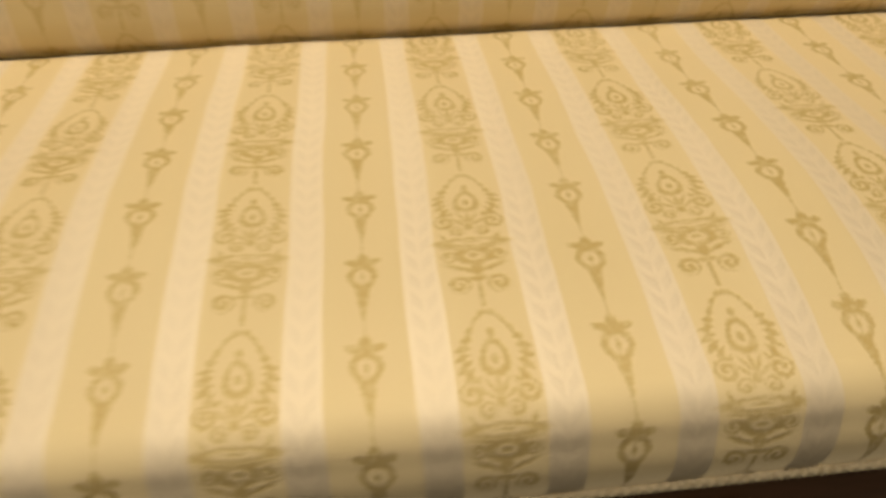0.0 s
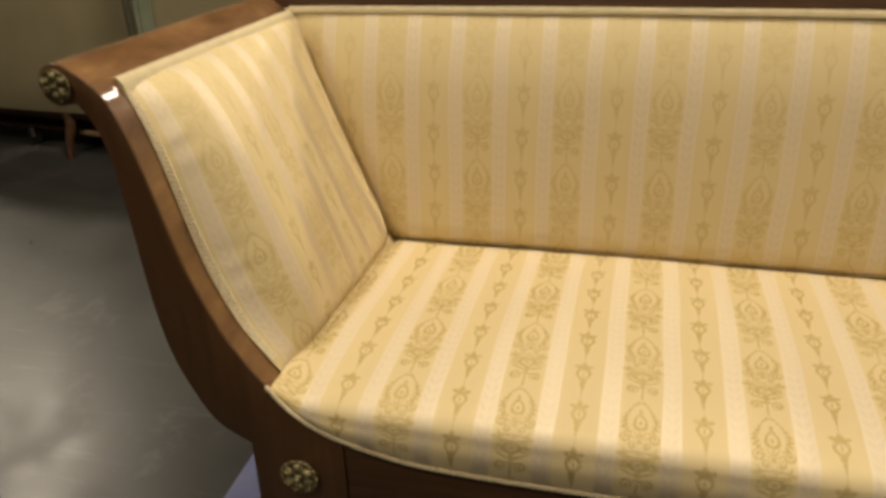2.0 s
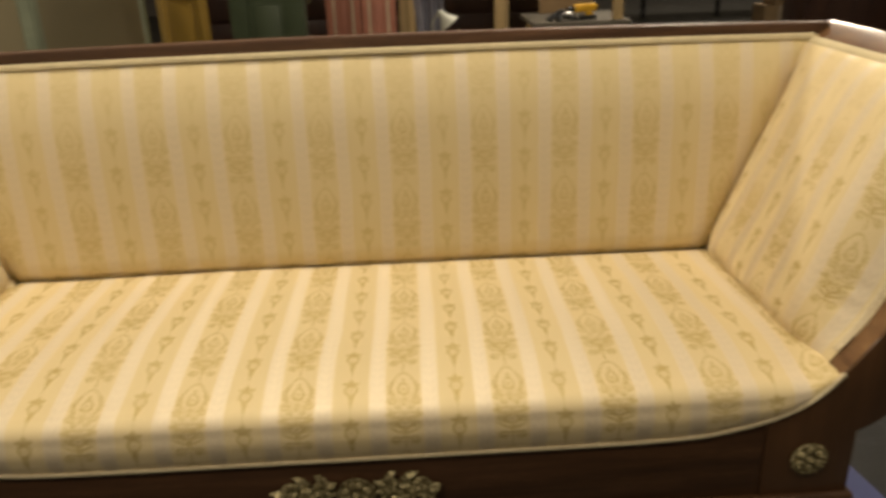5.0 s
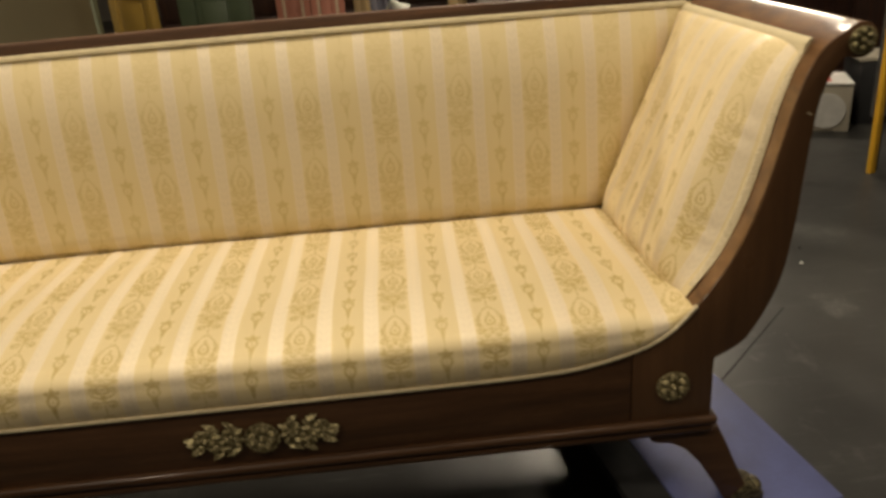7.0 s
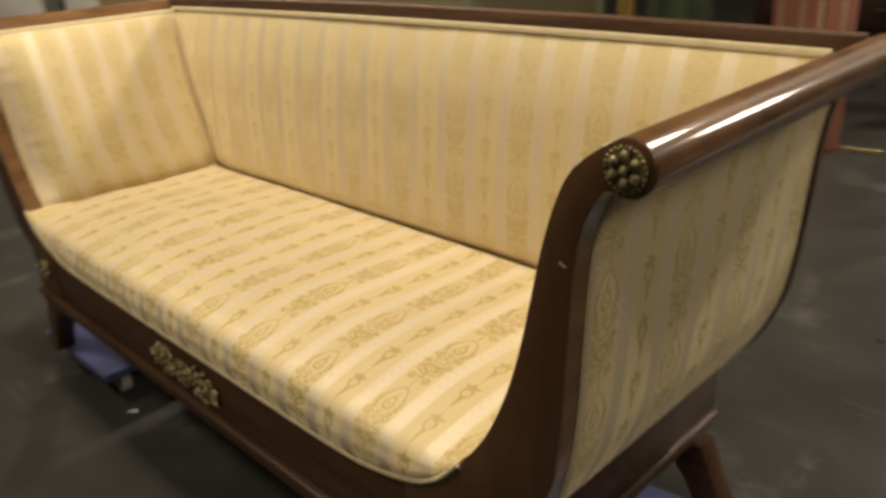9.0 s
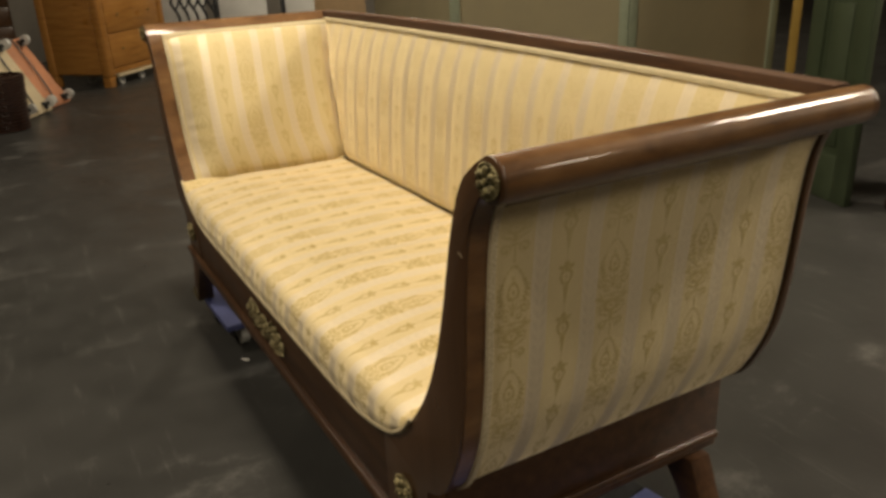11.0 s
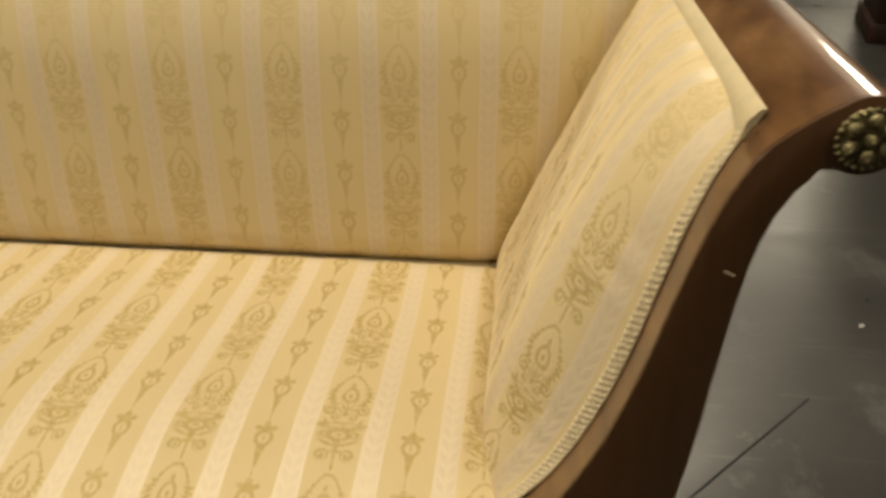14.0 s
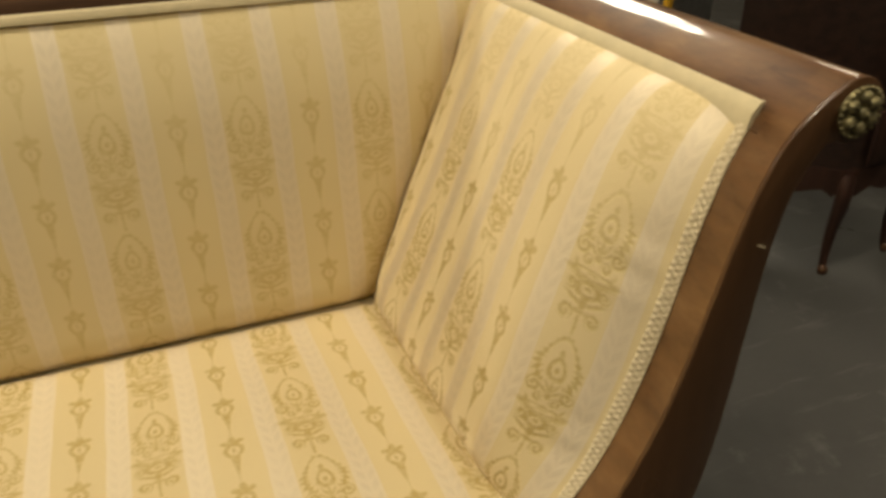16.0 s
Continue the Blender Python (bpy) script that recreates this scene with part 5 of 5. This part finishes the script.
def make_dark_cabinet():
    c = thing("wardrobe", "large dark brown wooden wardrobe standing in shade", "wardrobe", at=pose(3.15, 3.75, 0, 0, 0, -12))
    plank(c, "body", (-0.6, 0.0, 0.10), (0.7, 0.55, 1.9), WALNUT, 0.008)
    plank(c, "plinth", (-0.62, -0.02, 0.0), (0.72, 0.56, 0.10), WALNUT, 0.006)
    for x in (-0.57, 0.07):
        d = plank(c, "door", (x, -0.022, 0.14), (x + 0.60, -0.001, 1.84), WALNUT, 0.006)
        bm = bmesh.new()
        box(bm, (x + 0.09, -0.032, 0.26), (x + 0.51, -0.021, 1.70), 0.006)
        part("raised_panel", bm, WALNUT, d)
    b = thing("appliance_box", "grey box with a porthole and a red-white sheet", "box", at=pose(2.48, 2.78, 0, 0, 0, -20))
    plank(b, "carton", (-0.21, -0.02, 0.0), (0.20, 0.28, 0.245), GREYBOX, 0.008)
    bm = bmesh.new()
    cyl(bm, (0.08, -0.034, 0.115), (0.08, -0.019, 0.115), 0.092, seg=28)
    part("porthole", bm, GREYWHEEL, b)
    sh = plank(b, "sheet", (-0.20, -0.03, 0.252), (0.20, 0.26, 0.262), WHITE, 0.003, "glossy white sheet")
    bm = bmesh.new()
    box(bm, (-0.02, 0.02, 0.2625), (0.10, 0.16, 0.264))
    part("print", bm, RED, sh, "red print", smooth=0)
    d = thing("small_crate", "dark crate beside the grey box", "crate", at=pose(2.86, 2.80, 0, 0, 0, -10))
    plank(d, "crate_body", (-0.10, 0.0, 0.0), (0.16, 0.25, 0.34), BLACKPL, 0.008)
    plank(d, "crate_lid", (-0.11, -0.01, 0.34), (0.17, 0.26, 0.36), GREYBOX, 0.004)
    for x, y, w, h, mat in ((4.15, 7.6, 0.34, 0.30, TAN), (4.22, 7.6, 0.30, 0.22, TAN)):
        z0 = 0.0 if h > 0.25 else 0.30
        k = thing("cardboard_box", "brown cardboard box standing at the back of the hall", "box", "cardboard boxes", at=pose(x, y, z0))
        plank(k, "carton", (-w / 2, 0, 0), (w / 2, w, h), mat, 0.005)
        plank(k, "tape", (-0.025, -0.001, 0.0005), (0.025, w + 0.001, h + 0.001), CREAMTRIM, 0.0)
    # low dark machine far back, on legs
    f = thing("storage_rack", "long dark steel rack far back with bundles", "rack", at=pose(3.2, 9.6, 0))
    for i in range(5):
        plank(f, "upright", (-2.0 + i, 0, 0), (-1.95 + i, 0.05, 2.0), BLACKPL)
        plank(f, "sack", (-1.9 + i, -0.05, 0.52), (-1.15 + i, 0.4, 0.86 + 0.1 * (i % 3)), DARKCLOTH, 0.06)
    plank(f, "shelf", (-2.0, -0.05, 0.48), (2.1, 0.45, 0.52), BLACKPL)
    plank(f, "shelf", (-2.0, -0.05, 1.28), (2.1, 0.45, 1.32), BLACKPL)


def make_turned_posts():
    for x, y, s in ((-0.22, 3.05, 0.66), (-0.08, 3.16, 0.62)):
        p = thing("turned_column", "dark turned wooden column with silvered rings", "column", "turned columns", at=pose(x, y, 0))
        prof = [(0.10, 0.0), (0.11, 0.02), (0.11, 0.06), (0.07, 0.09), (0.055, 0.14), (0.085, 0.20), (0.095, 0.27), (0.06, 0.36), (0.075, 0.40), (0.075, 0.44), (0.05, 0.47), (0.09, 0.56), (0.095, 0.62), (0.055, 0.70), (0.06, 0.85), (0.05, 1.0)]
        bm = bmesh.new()
        lathe(bm, [(r * s, z * s) for r, z in prof], (0, 0, 0), 24)
        part("shaft", bm, WALNUT, p, smooth=60)
        for z in (0.42, 0.59, 0.24):
            bm = bmesh.new()
            lathe(bm, [(0.097 * s, (z - 0.018) * s), (0.104 * s, z * s), (0.097 * s, (z + 0.018) * s)], (0, 0, 0), 24)
            part("silvered_ring", bm, STEEL, p, smooth=60)
    t = thing("brass_bar", "short brass bar lying on the floor", "bar", at=pose(0.14, 3.55, 0, 0, 0, 8))
    bm = bmesh.new()
    box(bm, (-0.10, -0.015, 0.0), (0.10, 0.015, 0.022), 0.004)
    part("bar", bm, BRASS, t)


def make_left_side():
    c = thing("chest", "tall honey-coloured wooden chest of drawers on a trolley", "chest", at=pose(-6.68, 0.52, 0, 0, 0, 138))
    plank(c, "carcase", (0.03, 0.03, 0.12), (1.12, 0.66, 1.6), HONEY, 0.008)
    for x, y in ((0.0, 0.0), (1.05, 0.0), (0.0, 0.60), (1.05, 0.60)):
        bm = bmesh.new()
        box(bm, (x, y, 0.10), (x + 0.10, y + 0.09, 1.6), 0.02, seg=3)
        prism(bm, [(x + 0.002, 0.0), (x + 0.085, 0.0), (x + 0.098, 0.10), (x + 0.002, 0.10)], y + 0.004, y + 0.086, 0.003)
        part("corner_post", bm, HONEY, c)
    plank(c, "plinth", (0.10, 0.012, 0.12), (1.05, 0.64, 0.17), HONEY, 0.006)
    plank(c, "side_panel", (0.012, 0.09, 0.13), (0.031, 0.60, 1.6), HONEY, 0.004)
    for i in range(4):
        z = 0.185 + 0.33 * i
        d = plank(c, "drawer", (0.108, 0.008, z), (1.042, 0.031, z + 0.318), HONEY, 0.006)
        for x in (0.30, 0.85):
            bm = bmesh.new()
            ball(bm, (x, -0.002, z + 0.16), 0.011, 10)
            part("knob", bm, DULLBRASS, d)
    tr = thing("plywood_trolley", "plywood trolley with grey casters under the chest", "trolley", at=pose(-6.68, 0.52, 0, 0, 0, 138))
    plank(tr, "board", (0.14, -0.01, 0.086), (0.92, 0.52, 0.112), PLY, 0.003)
    for x, y in ((0.24, 0.045), (0.60, 0.045), (0.80, 0.40), (0.24, 0.40)):
        caster(tr, x, y, 0.086, 0.042)
    # trolleys leaning on edge, their casters outward
    for k, (x, y, mat, lean, lab) in enumerate(((-5.62, -0.20, PLY, -30, "pale plywood trolley board leaning on its edge with casters outward"), (-5.98, -0.02, ORANGEPLY, -31, "orange-stained plywood trolley board leaning on its edge"))):
        b = thing("leaning_trolley", lab, "trolley", "leaning trolleys", at=pose(x, y, 0.012, lean, 0, 148))
        w, h = (0.42, 0.66)
        plank(b, "board", (-w / 2, 0.0, 0.0), (w / 2, 0.02, h), mat, 0.003)
        for sx in (-1, 1):
            for z in (0.05, h - 0.05):
                bm = bmesh.new()
                cx = sx * (w / 2 - 0.06)
                cyl(bm, (cx - 0.014, -0.060, z), (cx + 0.014, -0.060, z), 0.042, seg=18)
                wv = part("caster", bm, GREYWHEEL, b, "grey caster")
                bm = bmesh.new()
                box(bm, (cx - 0.032, -0.006, z - 0.032), (cx + 0.032, -0.001, z + 0.032), 0.001)
                for s in (-1, 1):
                    box(bm, (cx + s * 0.018 - 0.002, -0.06, z - 0.014), (cx + s * 0.018 + 0.002, -0.005, z + 0.014))
                part("fork", bm, BLACKPL, wv)
        bm = bmesh.new()
        tube(bm, smooth_line([(0.05, -0.012, h), (0.02, -0.02, h * 0.5), (-0.02, -0.012, 0.02)], 12), 0.008, 8)
        part("strap", bm, BLACKPL, b, "dark strap")
    r = thing("red_chest", "dark reddish wooden chest behind the leaning trolleys", "chest", at=pose(-7.75, -1.0, 0, 0, 0, 8))
    for i in range(6):
        plank(r, "board", (-0.3, -0.4, 0.42 + 0.19 * i), (0.45, 0.75, 0.605 + 0.19 * i), MAHOGANY, 0.006)
    plank(r, "stand", (-0.28, -0.38, 0.0), (0.43, 0.73, 0.415), WALNUT, 0.006)
    k = thing("wicker_basket", "dark brown wicker basket on the floor", "basket", at=pose(-5.15, -0.46, 0))
    bm = bmesh.new()
    for i in range(16):
        z = 0.015 + i * 0.026
        rr = 0.15 + 0.035 * (z / 0.42)
        tube(bm, [(rr * math.cos(a * math.pi / 16) * (1 + 0.02 * (-1) ** (a + i)), rr * math.sin(a * math.pi / 16) * (1 + 0.02 * (-1) ** (a + i)), z) for a in range(33)], 0.013, 6, caps=False)
    part("weave", bm, WALNUT, k, "dark woven cane")
    bm = bmesh.new()
    cyl(bm, (0, 0, 0.004), (0, 0, 0.02), 0.14, seg=20)
    part("base", bm, WALNUT, k)
    # pale boards and iron parts against the far side
    for x, y, w, mat, lab in ((-7.9, 2.25, 0.62, WHITE, "white painted board leaning in a row"), (-7.95, 2.98, 0.42, WHITE, "white painted board leaning in a row"), (-8.05, 1.58, 0.56, WHITE, "white painted board leaning in a row"), (-8.0, 3.55, 0.7, TAN, "brown board leaning in a row")):
        p = thing("board", lab, "board", "leaning boards", at=pose(x, y, 0, -6, 0, 78))
        plank(p, "sheet", (-w / 2, 0, 0), (w / 2, 0.03, 1.5), mat, 0.004)
        plank(p, "edge_strip", (-w / 2, -0.012, 0.0), (-w / 2 + 0.06, -0.001, 1.5), BLACKPL if mat is WHITE else mat, 0.002)
    for i in range(5):
        t = thing("iron_bracket", "black iron scroll bracket hung beside the boards", "bracket", "iron brackets", at=pose(-7.5, 1.40 + 0.10 * i, 0))
        bm = bmesh.new()
        tube(bm, smooth_line([(0, 0, 0.0), (0.02, 0.01, 0.3), (0.0, 0.04, 0.55), (0.0, -0.03, 0.72), (0.0, 0.03, 0.84), (0, 0, 1.1)], 40), 0.016, 8)
        tube(bm, smooth_line([(0, 0, 0.62), (0.0, 0.05, 0.70), (0.0, 0.055, 0.80), (0, 0.03, 0.9)], 16), 0.012, 8)
        part("iron", bm, BLACKPL, t)


def make_scraps():
    """Bits dropped on the floor and on a trolley."""
    rng = random.Random(5)
    spots = [(-0.55, 0.06, 0.0, 0.010), (1.66, 1.22, 0.0, 0.006), (1.02, 0.50, DECK, 0.0045)]
    for x, y, z, rad in spots:
        bm = bmesh.new()
        n = 7
        low = [bm.verts.new((rad * (0.6 + 0.6 * rng.random()) * math.cos(k * 2 * math.pi / n) * 1.7, rad * (0.5 + 0.5 * rng.random()) * math.sin(k * 2 * math.pi / n), 0.0)) for k in range(n)]
        top = [bm.verts.new((v.co.x * 0.9, v.co.y * 0.9, 0.0015 + 0.003 * rng.random())) for v in low]
        for k in range(n):
            bm.faces.new((low[k], low[(k + 1) % n], top[(k + 1) % n], top[k]))
        bm.faces.new(list(reversed(low)))
        bm.faces.new(top)
        ob = link("paper_scrap", bm, WHITE, smooth=0)
        ob.matrix_basis = pose(x, y, z, 0, 0, rng.uniform(0, 180))
        tagged(ob, "small torn scrap of white paper lying flat", "scrap", "paper scraps")


make_scraps()
make_screen()
make_far_settee()
make_door("yellow_door", "ochre yellow painted panel door standing upright", (-1.27, 3.50), (-0.91, 3.03), YELLOW, None)
make_door("green_door", "narrow dark green double-leaf panel door standing upright", (-0.76, 2.97), (-0.38, 2.86), GREEN, None, 1)
make_door("salmon_door", "salmon pink double-leaf panel door with cream mouldings", (-0.34, 3.47), (0.05, 3.48), SALMON, CREAMTRIM, 2)
make_bench()
make_commode()
make_dark_cabinet()
make_turned_posts()


def make_dresser():
    """A dark dresser that closes the view behind the doors, widened to add darkness."""
    c = thing("dresser", "tall dark wooden dresser with rows of drawers, widened as a backdrop for shade", "dresser", at=pose(-1.9, 6.75, 0))
    plank(c, "carcase", (0.0, 0.0, 0.08), (3.6, 0.5, 2.1), WALNUT, 0.008)
    plank(c, "plinth", (0.03, 0.02, 0.0), (3.57, 0.48, 0.08), WALNUT, 0.006)
    for i in range(5):
        for k in range(6):
            d = plank(c, "drawer", (0.03 + 0.71 * i, -0.018, 0.14 + 0.32 * k), (0.70 + 0.71 * i, -0.001, 0.43 + 0.32 * k), WALNUT, 0.005)
            bm = bmesh.new()
            ball(bm, (0.365 + 0.71 * i, -0.03, 0.285 + 0.32 * k), 0.016, 10)
            part("knob", bm, DULLBRASS, d)


make_dresser()
make_left_side()
